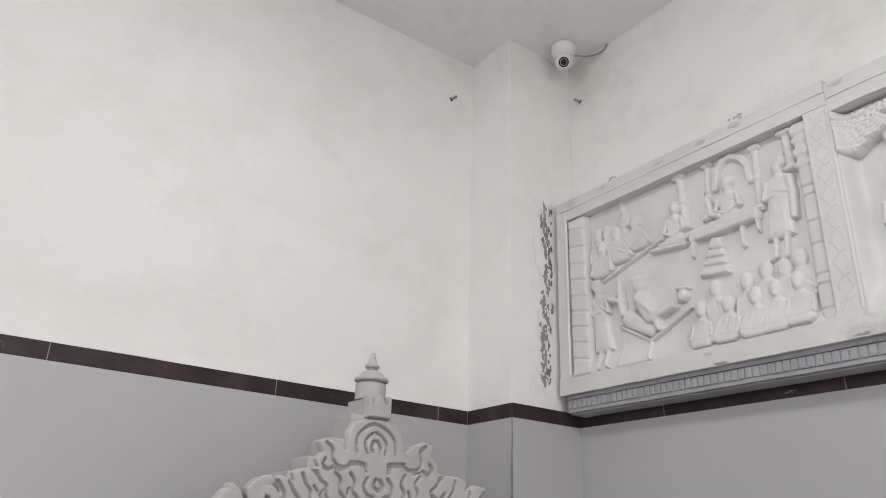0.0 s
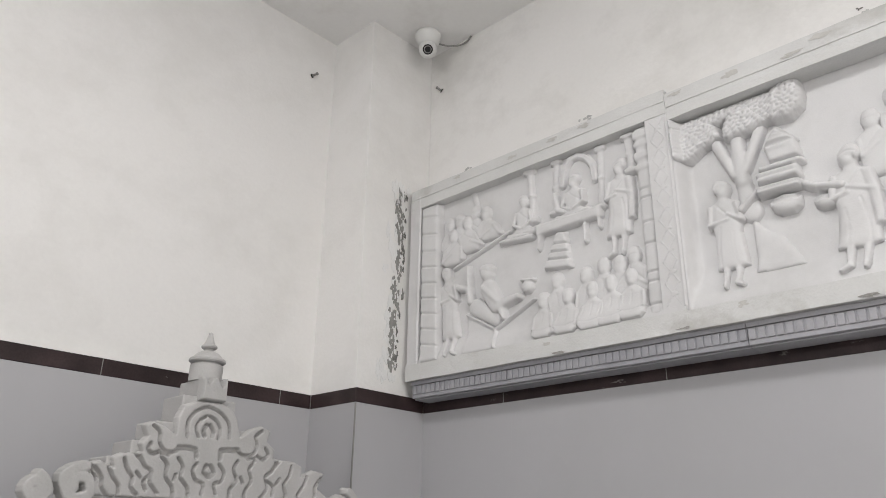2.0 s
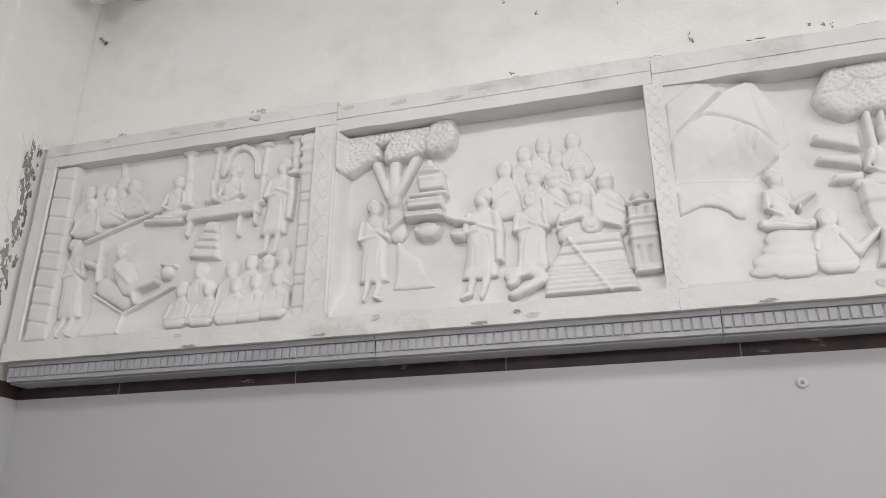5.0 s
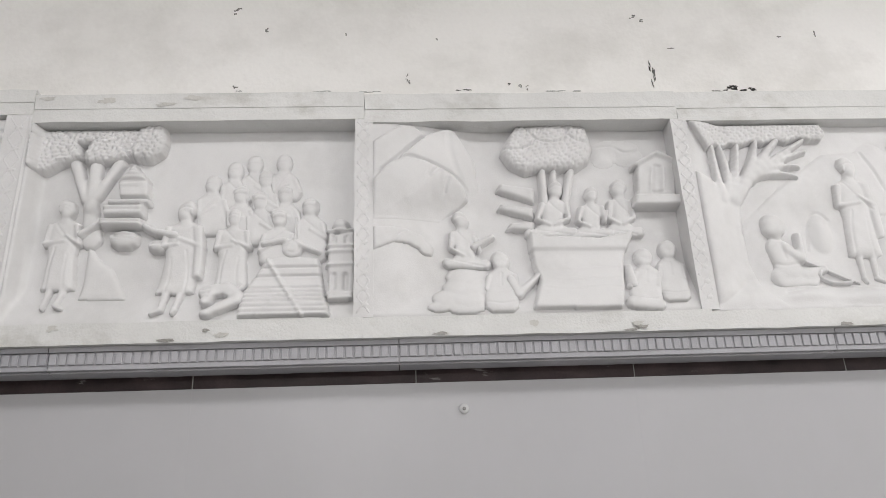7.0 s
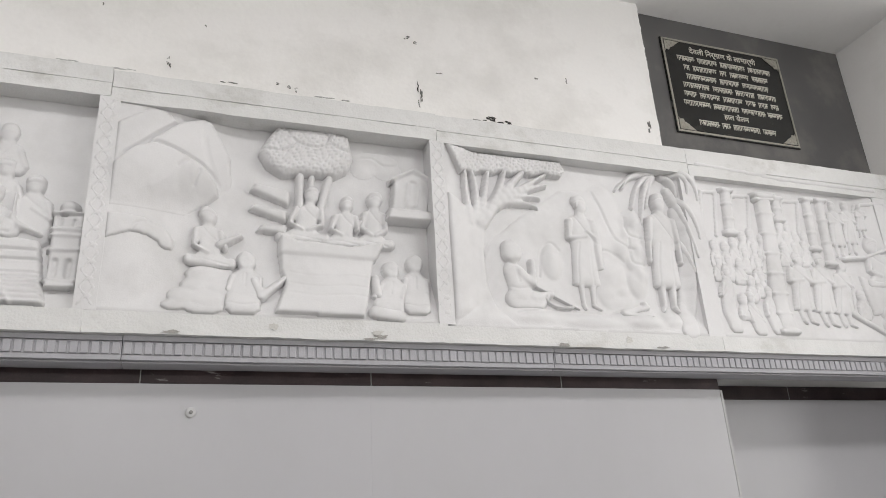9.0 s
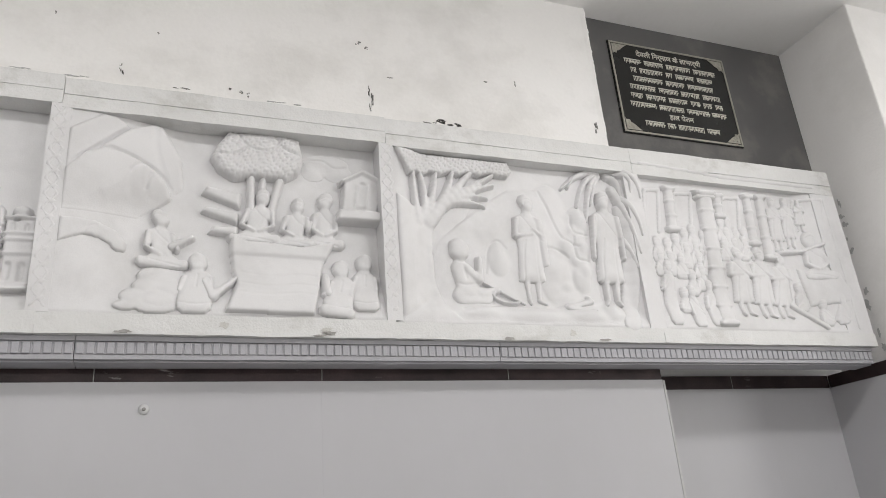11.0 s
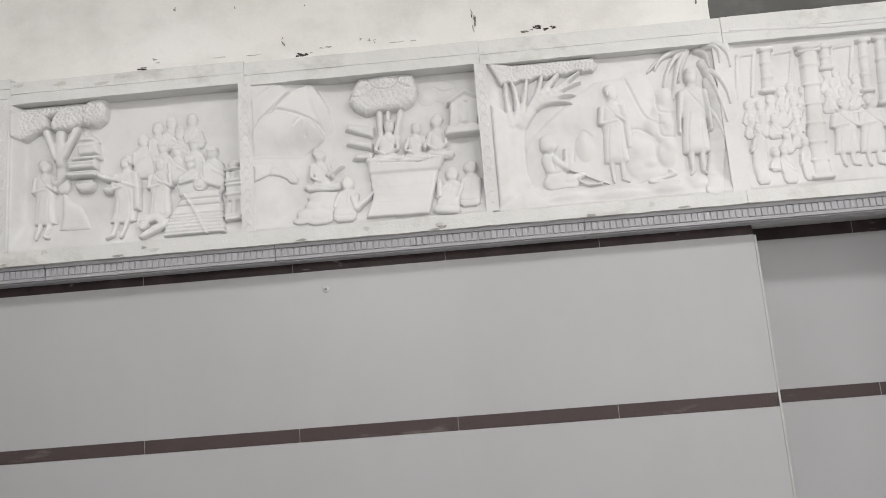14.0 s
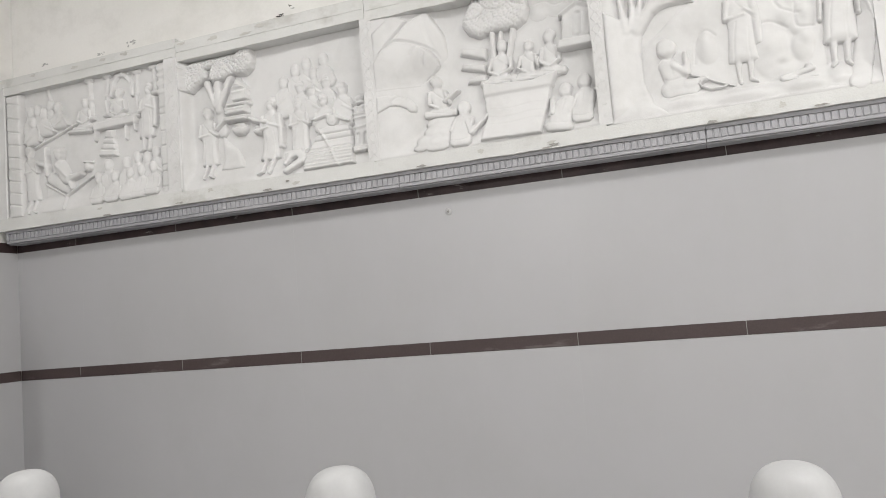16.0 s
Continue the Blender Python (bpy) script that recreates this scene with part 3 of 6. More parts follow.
def seated(panel, u, z, h, lean=0.0, w=1.0, face=0, depth=0.05, raised=0):
    """A plain cross-legged form."""
    c = Carving(step=0.0022, blend=0.006, power=2.6, lip=0.24)
    depth *= 0.60
    P = lambda a, b: (u + lean * b + a * h * w, z + b * h)
    c.cap(*P(-0.36, 0.105), *P(0.10, 0.060), 0.095 * h, 0.058 * h, depth * 0.92)
    c.cap(*P(0.36, 0.110), *P(-0.08, 0.070), 0.095 * h, 0.060 * h, depth * 0.98)
    c.ell(*P(0, 0.16), 0.30 * h * w, 0.13 * h, depth * 0.80)
    c.poly([P(-0.075, 0.70), P(0.075, 0.70), P(0.195, 0.655), P(0.235, 0.57), P(0.190, 0.40), P(0.175, 0.18), P(-0.175, 0.18), P(-0.190, 0.40), P(-0.235, 0.57), P(-0.195, 0.655)], depth * 0.86, 0.11 * h, 0.32)
    c.cap(*P(0, 0.78), *P(0, 0.66), 0.074 * h, 0.090 * h, depth * 0.84)
    for s in (-1, 1):
        c.cap(*P(0.205 * s, 0.595), *P(0.262 * s, 0.35), 0.058 * h, 0.048 * h, depth * 0.93)
        if raised == s:
            c.cap(*P(0.262 * s, 0.34), *P(0.300 * s, 0.52), 0.044 * h, 0.038 * h, depth * 1.0)
        else:
            c.cap(*P(0.262 * s, 0.34), *P(0.04 * s, 0.235), 0.044 * h, 0.036 * h, depth * 1.0)
    c.ell(*P(0.022 * face, 0.845), 0.120 * h, 0.155 * h, depth * 1.00)
    c.ell(*P(0.012 * face, 0.785), 0.090 * h, 0.090 * h, depth * 1.03)
    c.cap(*P(-0.018 * face, 0.905), *P(-0.030 * face, 0.885), 0.112 * h, 0.110 * h, depth * 1.05)
    c.groove([P(-0.12, 0.865), P(0.0, 0.905), P(0.12, 0.865)], 0.0028, 0.0020)
    c.groove([P(-0.13, 0.67), P(-0.01, 0.54), P(0.17, 0.41)], 0.0034, 0.0016)
    c.groove([P(-0.36, 0.16), P(-0.05, 0.115), P(0.30, 0.060)], 0.0032, 0.0028)
    c.build("carved_figure", panel)


def bust(panel, u, z, h, lean=0.0, w=1.0, face=0, depth=0.045, turban=0, head=0.027, back=False):
    """A plain sitting form, seen as head, shoulders and rounded trunk."""
    c = Carving(step=0.0022, blend=0.005, power=2.6, lip=0.24)
    depth *= 0.62
    hw, hr = head * 0.90, head * 1.10
    wide = 1.55 * head * w
    top = z + h
    uh = u + lean
    zs = top - 2.02 * hr
    drop = max(zs - z - 0.02, 0.03)
    c.poly([(uh - 0.36 * wide, zs + 0.008), (uh + 0.36 * wide, zs + 0.008), (uh + 0.80 * wide, zs - 0.008), (uh + 1.0 * wide, zs - 0.030), (u + 1.02 * wide, z + 0.40 * drop), (u + 0.96 * wide, z + 0.012), (u + 0.66 * wide, z), (u - 0.66 * wide, z), (u - 0.96 * wide, z + 0.012), (u - 1.02 * wide, z + 0.40 * drop), (uh - 1.0 * wide, zs - 0.030), (uh - 0.80 * wide, zs - 0.008)], depth * 0.84, 0.022, 0.30)
    c.cap(uh, top - 1.5 * hr, uh, zs, hw * 0.66, hw * 0.85, depth * 0.84)
    elbow = max(z + 0.016, zs - 0.066)
    for s in (-1, 1):
        c.cap(uh + s * wide * 0.78, zs - 0.022, u + s * wide * 0.90, elbow, wide * 0.22, wide * 0.18, depth * 0.90)
    if not back:
        a = 1 if (u * 37) % 1 > 0.5 else -1
        c.cap(u + a * wide * 0.86, elbow, u - a * wide * 0.05, zs - 0.040, wide * 0.16, wide * 0.13, depth * 0.96)
        c.groove([(uh - a * wide * 0.55, zs + 0.002), (uh, zs - 0.022), (u + a * wide * 0.7, zs - 0.052)], 0.003, 0.0014)
    else:
        c.groove([(uh, zs - 0.012), (u + lean * 0.4, zs - 0.055)], 0.004, 0.0014)
        c.groove([(u - wide * 0.85, z + 0.030), (u, z + 0.024), (u + wide * 0.85, z + 0.030)], 0.003, 0.0022)
    c.ell(uh + 0.003 * face, top - hr, hw, hr, depth * 1.02)
    c.ell(uh + 0.002 * face, top - 1.42 * hr, hw * 0.72, hr * 0.56, depth * 1.05)
    c.cap(uh - 0.003 * face, top - 0.66 * hr, uh - 0.005 * face, top - 0.74 * hr, hw * 0.92, hw * 0.90, depth * 1.07)
    if back or face:
        c.cap(uh - 0.010 * face, top - 0.9 * hr, uh - 0.008 * face, top - 1.5 * hr, hw * 0.72, hw * 0.55, depth * 1.07)
    if turban:
        c.cap(uh - hw * 0.40, top - 0.66 * hr, uh + hw * 0.40, top - 0.58 * hr, hw * 0.62, hw * 0.60, depth * 1.14)
        c.groove([(uh - hw * 0.9, top - 0.86 * hr), (uh, top - 0.40 * hr), (uh + hw * 0.9, top - 0.62 * hr)], 0.0028, 0.0030)
    if not back:
        c.groove([(uh - hw, top - 1.04 * hr), (uh, top - 0.90 * hr), (uh + hw, top - 1.04 * hr)], 0.0026, 0.0012)
    c.build("carved_figure", panel)


def relief_panel(name, u0, u1, hole, top, label, ground):
    """A sunk marble panel: ground slab, top and bottom rails; hole: (u0, u1, z0, z1) of the sunk ground."""
    p = thing(name, (0, 0, 0), label, "relief panel", "panels of the carved frieze")
    a, b, c_, d = hole
    n, m = 110, 76
    U, Z = np.meshgrid(np.linspace(u0, u1, n), np.linspace(c_ - 0.03, d + 0.03, m))
    X = np.where((Z < c_) | (Z > d) | (U < a - 0.01) | (U > b + 0.01), np.maximum(ground(U, Z), FACE + 0.012), ground(U, Z))
    front = np.stack([X.ravel(), -U.ravel(), Z.ravel()], -1).tolist()
    rear = [(2.812, y, z) for x, y, z in front]
    at = lambda r, q, off=0: off + r * n + q
    quads = []
    for r in range(m - 1):
        for q in range(n - 1):
            quads.append((at(r, q), at(r + 1, q), at(r + 1, q + 1), at(r, q + 1)))
    k = n * m
    ring = [(0, q) for q in range(n)] + [(r, n - 1) for r in range(1, m)] + [(m - 1, q) for q in range(n - 2, -1, -1)] + [(r, 0) for r in range(m - 2, 0, -1)]
    for (r, q), (r2, q2) in zip(ring, ring[1:] + ring[:1]):
        quads.append((at(r, q), at(r2, q2), at(r2, q2, k), at(r, q, k)))
    me = bpy.data.meshes.new("ground_slab")
    me.from_pydata(front + rear, [], quads)
    me.materials.append(MARBLE)
    me.shade_smooth()
    slab_ = new("ground_slab", me)
    slab_.parent = p
    rough_block("top_rail", FACE, 2.812, -u1 + 0.0005, -u0 - 0.0005, d, top, MARBLE_WORN, p, step=0.025, wobble=0.0022, seed=u0)
    rough_block("bottom_rail", FACE - 0.004, 2.812, -u1 + 0.0005, -u0 - 0.0005, 2.0, c_, MARBLE_WORN, p, step=0.02, wobble=0.002, seed=u1)
    rough_block("incised_line", FACE - 0.0026, FACE + 0.01, -u1 + 0.002, -u0 - 0.002, d + 0.042, d + 0.0435, MARBLE_WORN, p, step=0.05, wobble=0.0005)
    return p


def stile(panel, u0, u1, z0, z1, name="stile"):
    rough_block(name, FACE + 0.001, BACK + 0.004, -u1, -u0, z0, z1, MARBLE, panel, step=0.03, wobble=0.0015, seed=u0)


def lozenges(panel, u, z0, z1, half, n):
    """A raised chain of lozenges with small bosses on a stile."""
    c = Carving(FACE + 0.001, 0.003)
    dz = (z1 - z0) / n
    for i in range(n):
        z = z0 + i * dz
        c.cap(u - half, z, u + half, z + dz, 0.004, 0.004, 0.0019)
        c.cap(u + half, z, u - half, z + dz, 0.0035, 0.0035, 0.0014)
        c.ell(u + half * 0.55, z + dz / 2, 0.006, 0.006, 0.003)
    c.build("lozenge_chain", panel, "chain of carved lozenges")


HOLES = {"court": (-1.250, -0.31, 2.06, 2.69), "well": (-0.19, 0.742, 2.057, 2.664), "mountain": (0.795, 1.684, 2.055, 2.652), "forest": (1.733, 2.632, 2.05, 2.645), "city": (2.675, 3.51, 2.05, 2.640)}
G_COURT = Dish(2.732, HOLES["court"], low=(0.032, 0.09))
G_WELL = Dish(2.762, HOLES["well"], left=(0.070, 0.030), low=(0.058, 0.14))
G_MOUNTAIN = Dish(2.762, HOLES["mountain"], left=(0.069, 0.34), low=(0.066, 0.19))
G_FOREST = Dish(2.738, HOLES["forest"], left=(0.040, 0.12), right=(0.040, 0.07), low=(0.045, 0.10))
G_CITY = Dish(2.718, HOLES["city"], left=(0.010, 0.03), right=(0.022, 0.09), low=(0.026, 0.12))
panel_court = relief_panel("relief_panel", -1.302, -0.19, HOLES["court"], 2.775, "white marble relief of a teaching scene in a pillared hall", G_COURT)
panel_well = relief_panel("relief_panel", -0.19, 0.768, HOLES["well"], 2.757, "white marble relief of an offering with shrine, tree and crowd", G_WELL)
panel_mountain = relief_panel("relief_panel", 0.768, 1.708, HOLES["mountain"], 2.748, "white marble relief of a sermon under a tree by mountains", G_MOUNTAIN)
panel_forest = relief_panel("relief_panel", 1.708, 2.655, HOLES["forest"], 2.746, "white marble relief of a forest with tree and palm", G_FOREST)
panel_city = relief_panel("relief_panel", 2.655, 3.64, HOLES["city"], 2.748, "white marble relief of a crowded hall with columns", G_CITY)
stile(panel_court, -1.302, -1.250, 2.06, 2.69)
stile(panel_court, -0.262, -0.19, 2.06, 2.69)
stile(panel_well, 0.742, 0.795, 2.057, 2.664)
stile(panel_mountain, 1.684, 1.733, 2.055, 2.652)
stile(panel_forest, 2.610, 2.675, 2.05, 2.645)
stile(panel_city, 3.51, 3.64, 2.05, 2.640)
lozenges(panel_court, -0.226, 2.08, 2.68, 0.022, 9)
lozenges(panel_well, 0.767, 2.07, 2.655, 0.017, 13)
lozenges(panel_mountain, 1.708, 2.07, 2.645, 0.017, 13)
# broad pilaster of stacked blocks beside the first patterned strip
c = Carving(2.730)
c.poly([(-0.315, 2.06), (-0.262, 2.06), (-0.262, 2.69), (-0.315, 2.69)], 0.034, 0.018)
for z in (2.10, 2.17, 2.20, 2.29, 2.36, 2.44, 2.47):
    c.cut(-0.32, z, -0.25, z, 0.004, 0.007)
for z, t in ((2.545, 0.014), (2.585, 0.018), (2.625, 0.014), (2.66, 0.020)):
    c.ring(-0.290, z, 0.029, 0.8 * t, 0.038)
c.build("pilaster", panel_court)
# carved margin lines
for pnl, u, z0, z1 in ((panel_court, -0.195, 2.075, 2.68), (panel_city, 3.575, 2.07, 2.62), (panel_court, -1.254, 2.07, 2.74)):
    c = Carving(FACE + 0.001, 0.003)
    c.cap(u, z0, u, z1, 0.005, 0.005, 0.004)
    c.build("margin_rib", pnl)
c = Carving(FACE + 0.001, 0.004)
c.cap(2.69, 2.690, 3.05, 2.672, 0.007, 0.009, 0.010)
c.cap(3.05, 2.672, 3.53, 2.668, 0.009, 0.009, 0.010)
c.build("margin_rib", panel_city)

# chipped and dirty spots along the lower edge and the top rail
for u, z, ru, rz in ((-0.20, 2.008, 0.030, 0.005), (0.26, 2.006, 0.035, 0.006), (0.36, 2.030, 0.018, 0.006), (0.97, 2.006, 0.028, 0.006), (1.51, 2.012, 0.026, 0.010), (1.48, 2.004, 0.03, 0.005), (2.07, 2.005, 0.03, 0.006), (2.42, 2.006, 0.03, 0.004), (-0.62, 2.005, 0.03, 0.005)):
    bm = blob(bmesh.new(), (2.6838, -u, z), ru, rz, 0, 0.0012, u * 5.1)
    part("worn_spot", bm, WORN_SPOT, panel_court if u < -0.19 else panel_well if u < 0.76 else panel_mountain if u < 1.7 else panel_forest)
for u, z, ru, rz in ((-0.61, 2.757, 0.050, 0.010), (-0.48, 2.762, 0.040, 0.012), (-0.79, 2.752, 0.030, 0.008), (0.018, 2.735, 0.030, 0.016), (0.27, 2.741, 0.036, 0.012), (0.19, 2.720, 0.050, 0.009), (-0.15, 2.742, 0.040, 0.012), (-1.05, 2.760, 0.030, 0.009), (-0.035, 2.044, 0.026, 0.012), (-0.66, 2.040, 0.030, 0.008), (1.50, 2.022, 0.024, 0.012), (0.40, 2.018, 0.026, 0.010), (1.22, 2.030, 0.016, 0.014), (2.30, 2.026, 0.020, 0.014)):
    bm = blob(bmesh.new(), (FACE - 0.0056 if z < 2.3 else FACE - 0.0018, -u, z), ru, rz, 0, 0.0003, u * 3.7 + z)
    part("mortar_smear", bm, SMEAR, panel_court if u < -0.19 else panel_well if u < 0.76 else panel_mountain if u < 1.7 else panel_forest)
GROUND[0] = G_COURT
# teaching scene in a pillared hall
c = Carving(2.732)
c.poly([(-1.243, 2.06), (-1.150, 2.06), (-1.158, 2.69), (-1.250, 2.69)], 0.046, 0.012, 0.6)
for z in (2.125, 2.185, 2.245, 2.305, 2.365, 2.43, 2.495, 2.565, 2.64):
    c.groove([(-1.256, z + 0.012), (-1.20, z), (-1.14, z - 0.012)], 0.004, 0.007)
c.build("pilaster", panel_court)
c = Carving()
c.shaft(-0.735, 2.691, -0.724, 2.488, 0.014, 0.016)
c.ring(-0.735, 2.685, 0.024, 0.010, 0.024)
c.ring(-0.735, 2.691, 0.017, 0.006, 0.018)
c.ring(-0.729, 2.587, 0.017, 0.006, 0.018)
c.ring(-0.724, 2.494, 0.024, 0.010, 0.024)
c.ring(-0.724, 2.488, 0.017, 0.006, 0.018)
c.build("column", panel_court)
c = Carving()
c.shaft(-0.622, 2.691, -0.633, 2.491, 0.012, 0.012)
c.ring(-0.622, 2.685, 0.022, 0.010, 0.020)
c.ring(-0.622, 2.691, 0.015, 0.006, 0.014)
c.ring(-0.628, 2.590, 0.015, 0.006, 0.014)
c.ring(-0.633, 2.497, 0.022, 0.010, 0.020)
c.ring(-0.633, 2.491, 0.015, 0.006, 0.014)
c.build("column", panel_court)
c = Carving()
c.shaft(-0.447, 2.681, -0.456, 2.459, 0.012, 0.012)
c.ring(-0.447, 2.675, 0.022, 0.010, 0.020)
c.ring(-0.447, 2.681, 0.015, 0.006, 0.014)
c.ring(-0.452, 2.568, 0.015, 0.006, 0.014)
c.ring(-0.456, 2.465, 0.022, 0.010, 0.020)
c.ring(-0.456, 2.459, 0.015, 0.006, 0.014)
c.build("column", panel_court)
c = Carving()
c.shaft(-0.341, 2.684, -0.336, 2.549, 0.016, 0.020)
c.ring(-0.341, 2.678, 0.026, 0.010, 0.028)
c.ring(-0.341, 2.684, 0.019, 0.006, 0.022)
c.ring(-0.338, 2.616, 0.019, 0.006, 0.022)
c.ring(-0.336, 2.555, 0.026, 0.010, 0.028)
c.ring(-0.336, 2.549, 0.019, 0.006, 0.022)
c.build("column", panel_court)
c = Carving()
c.shaft(-1.007, 2.707, -0.972, 2.583, 0.014, 0.010)
c.ring(-1.007, 2.701, 0.024, 0.010, 0.018)
c.ring(-1.007, 2.707, 0.017, 0.006, 0.012)
c.ring(-0.972, 2.589, 0.024, 0.010, 0.018)
c.ring(-0.972, 2.583, 0.017, 0.006, 0.012)
c.build("column", panel_court)
c = Carving()
c.cap(-0.598, 2.586, -0.586, 2.644, 0.013, 0.013, 0.022)
c.cap(-0.586, 2.644, -0.561, 2.674, 0.013, 0.013, 0.022)
c.cap(-0.561, 2.674, -0.531, 2.679, 0.013, 0.013, 0.022)
c.cap(-0.531, 2.679, -0.500, 2.660, 0.013, 0.013, 0.022)
c.cap(-0.500, 2.660, -0.477, 2.625, 0.013, 0.013, 0.022)
c.cap(-0.477, 2.625, -0.472, 2.570, 0.013, 0.013, 0.022)
c.groove([(-0.598, 2.586), (-0.586, 2.644), (-0.561, 2.674), (-0.531, 2.679), (-0.500, 2.660), (-0.477, 2.625), (-0.472, 2.570)], 0.004, 0.004)
c.build("arch", panel_court)
c = Carving()
c.cap(-1.094, 2.402, -0.828, 2.482, 0.008, 0.008, 0.020)
c.poly([(-0.876, 2.438), (-0.869, 2.457), (-0.719, 2.447), (-0.722, 2.423)], 0.028, 0.006)
c.build("bench", panel_court)
c = Carving()
c.poly([(-0.708, 2.468), (-0.449, 2.468), (-0.451, 2.427), (-0.708, 2.423)], 0.034, 0.006)
c.cap(-0.693, 2.426, -0.704, 2.380, 0.010, 0.006, 0.030)
c.cap(-0.516, 2.417, -0.518, 2.362, 0.010, 0.007, 0.030)
c.cap(-0.463, 2.442, -0.463, 2.395, 0.009, 0.006, 0.030)
c.cap(-0.469, 2.464, -0.444, 2.466, 0.012, 0.010, 0.030)
c.build("throne_table", panel_court)
c = Carving()
c.poly([(-0.628, 2.423), (-0.591, 2.417), (-0.573, 2.285), (-0.687, 2.300)], 0.026, 0.006)
c.cut(-0.673, 2.388, -0.558, 2.369, 0.004, 0.012)
c.cut(-0.676, 2.359, -0.562, 2.342, 0.004, 0.012)
c.cut(-0.679, 2.333, -0.565, 2.316, 0.004, 0.012)
c.build("stand", panel_court)
c = Carving()
c.ell(-0.757, 2.258, 0.026, 0.024, 0.030)
c.cap(-0.781, 2.288, -0.729, 2.280, 0.006, 0.006, 0.030)
c.build("pot", panel_court)
bust(panel_court, -0.976, 2.525, 0.106, lean=-0.011, depth=0.030)
bust(panel_court, -1.058, 2.49, 0.129, lean=-0.009, depth=0.034)
bust(panel_court, -1.118, 2.459, 0.158, lean=0.006, depth=0.036)
bust(panel_court, -0.914, 2.473, 0.137, lean=-0.021, w=1.2, depth=0.046)
bust(panel_court, -1.003, 2.449, 0.147, lean=-0.019, w=1.2, depth=0.048)
bust(panel_court, -1.098, 2.414, 0.146, lean=0.006, w=1.25, depth=0.052)
bust(panel_court, -0.354, 2.146, 0.155, depth=0.034)
bust(panel_court, -0.405, 2.139, 0.145, depth=0.034)
bust(panel_court, -0.466, 2.11, 0.182, lean=0.005, depth=0.038, back=True)
bust(panel_court, -0.528, 2.08, 0.195, lean=0.002, depth=0.040, back=True)
bust(panel_court, -0.625, 2.073, 0.207, lean=-0.010, depth=0.042, back=True)
bust(panel_court, -0.365, 2.070, 0.161, w=1.1, depth=0.052, back=True)
bust(panel_court, -0.439, 2.064, 0.162, lean=0.004, w=1.15, depth=0.052, back=True)
bust(panel_court, -0.506, 2.062, 0.159, lean=0.004, w=1.1, depth=0.052, back=True)
bust(panel_court, -0.597, 2.064, 0.154, lean=0.002, w=1.05, depth=0.052, back=True)
bust(panel_court, -0.686, 2.064, 0.160, lean=-0.005, depth=0.050, back=True)
seated(panel_court, -0.772, 2.437, 0.163, lean=0.015, w=0.9, face=1)
seated(panel_court, -0.562, 2.447, 0.164, lean=0.014, face=-1, depth=0.052)
c = Carving()
c.cap(-0.627, 2.560, -0.617, 2.498, 0.011, 0.014, 0.030)
c.cap(-0.617, 2.498, -0.588, 2.485, 0.014, 0.014, 0.032)
c.build("arm", panel_court)
standing(panel_court, -0.406, 2.283, 0.325, lean=0.035, w=1.0, face=-1, depth=0.052, shawl=1)
standing(panel_court, -1.099, 2.068, 0.350, lean=-0.032, w=0.9, face=1, depth=0.046)
c = Carving()
c.cap(-1.016, 2.390, -1.008, 2.255, 0.008, 0.016, 0.034)
c.cap(-1.060, 2.320, -1.012, 2.300, 0.015, 0.012, 0.036)
c.build("offering", panel_court)
# long chair with a padded seat and a reclining form
c = Carving()
c.poly([(-1.030, 2.225), (-0.896, 2.140), (-0.888, 2.064), (-1.035, 2.064)], 0.006, 0.006)
c.cap(-1.032, 2.214, -0.896, 2.136, 0.005, 0.005, 0.022)
c.cap(-0.896, 2.136, -0.888, 2.066, 0.005, 0.005, 0.022)
c.cap(-0.896, 2.136, -0.728, 2.212, 0.007, 0.005, 0.024)
c.build("chair", panel_court)
c = Carving(blend=0.006)
c.cap(-0.985, 2.232, -0.892, 2.172, 0.034, 0.026, 0.026)
c.build("cushion", panel_court)
c = Carving(power=2.8, lip=0.34)
c.cap(-0.926, 2.288, -0.886, 2.218, 0.034, 0.032, 0.040)
c.cap(-0.878, 2.216, -0.790, 2.232, 0.022, 0.013, 0.038)
c.cap(-0.872, 2.212, -0.852, 2.166, 0.018, 0.011, 0.036)
c.cap(-0.936, 2.290, -0.872, 2.228, 0.014, 0.011, 0.046)
c.ell(-0.928, 2.342, 0.025, 0.029, 0.046)
c.cap(-0.935, 2.358, -0.918, 2.360, 0.021, 0.019, 0.048)
c.groove([(-0.955, 2.346), (-0.928, 2.352), (-0.900, 2.342)], 0.003, 0.002)
c.build("carved_figure", panel_court)
GROUND[0] = G_WELL
# offering scene with a shrine, a tree and a crowd
c = Carving()
c.poly([(-0.186, 2.628), (-0.186, 2.664), (0.181, 2.664), (0.189, 2.623), (0.162, 2.564), (0.075, 2.565), (0.021, 2.625), (-0.079, 2.609)], 0.046, 0.020)
c.leaves(0.013, 0.009)
c.build("tree_crown", panel_well, "leafy carved crown")
c = Carving()
c.poly([(-0.184, 2.528), (-0.186, 2.593), (-0.186, 2.631), (-0.166, 2.640), (-0.083, 2.639), (-0.054, 2.608), (-0.045, 2.567), (-0.067, 2.561), (-0.111, 2.547), (-0.152, 2.520)], 0.050, 0.020)
c.leaves(0.013, 0.009)
c.build("tree_crown", panel_well, "leafy carved crown")
c = Carving()
c.poly([(-0.047, 2.561), (-0.048, 2.590), (-0.030, 2.626), (0.008, 2.649), (0.046, 2.637), (0.076, 2.595), (0.090, 2.567), (0.031, 2.552), (-0.030, 2.548)], 0.052, 0.020)
c.leaves(0.013, 0.009)
c.build("tree_crown", panel_well, "leafy carved crown")
c = Carving()
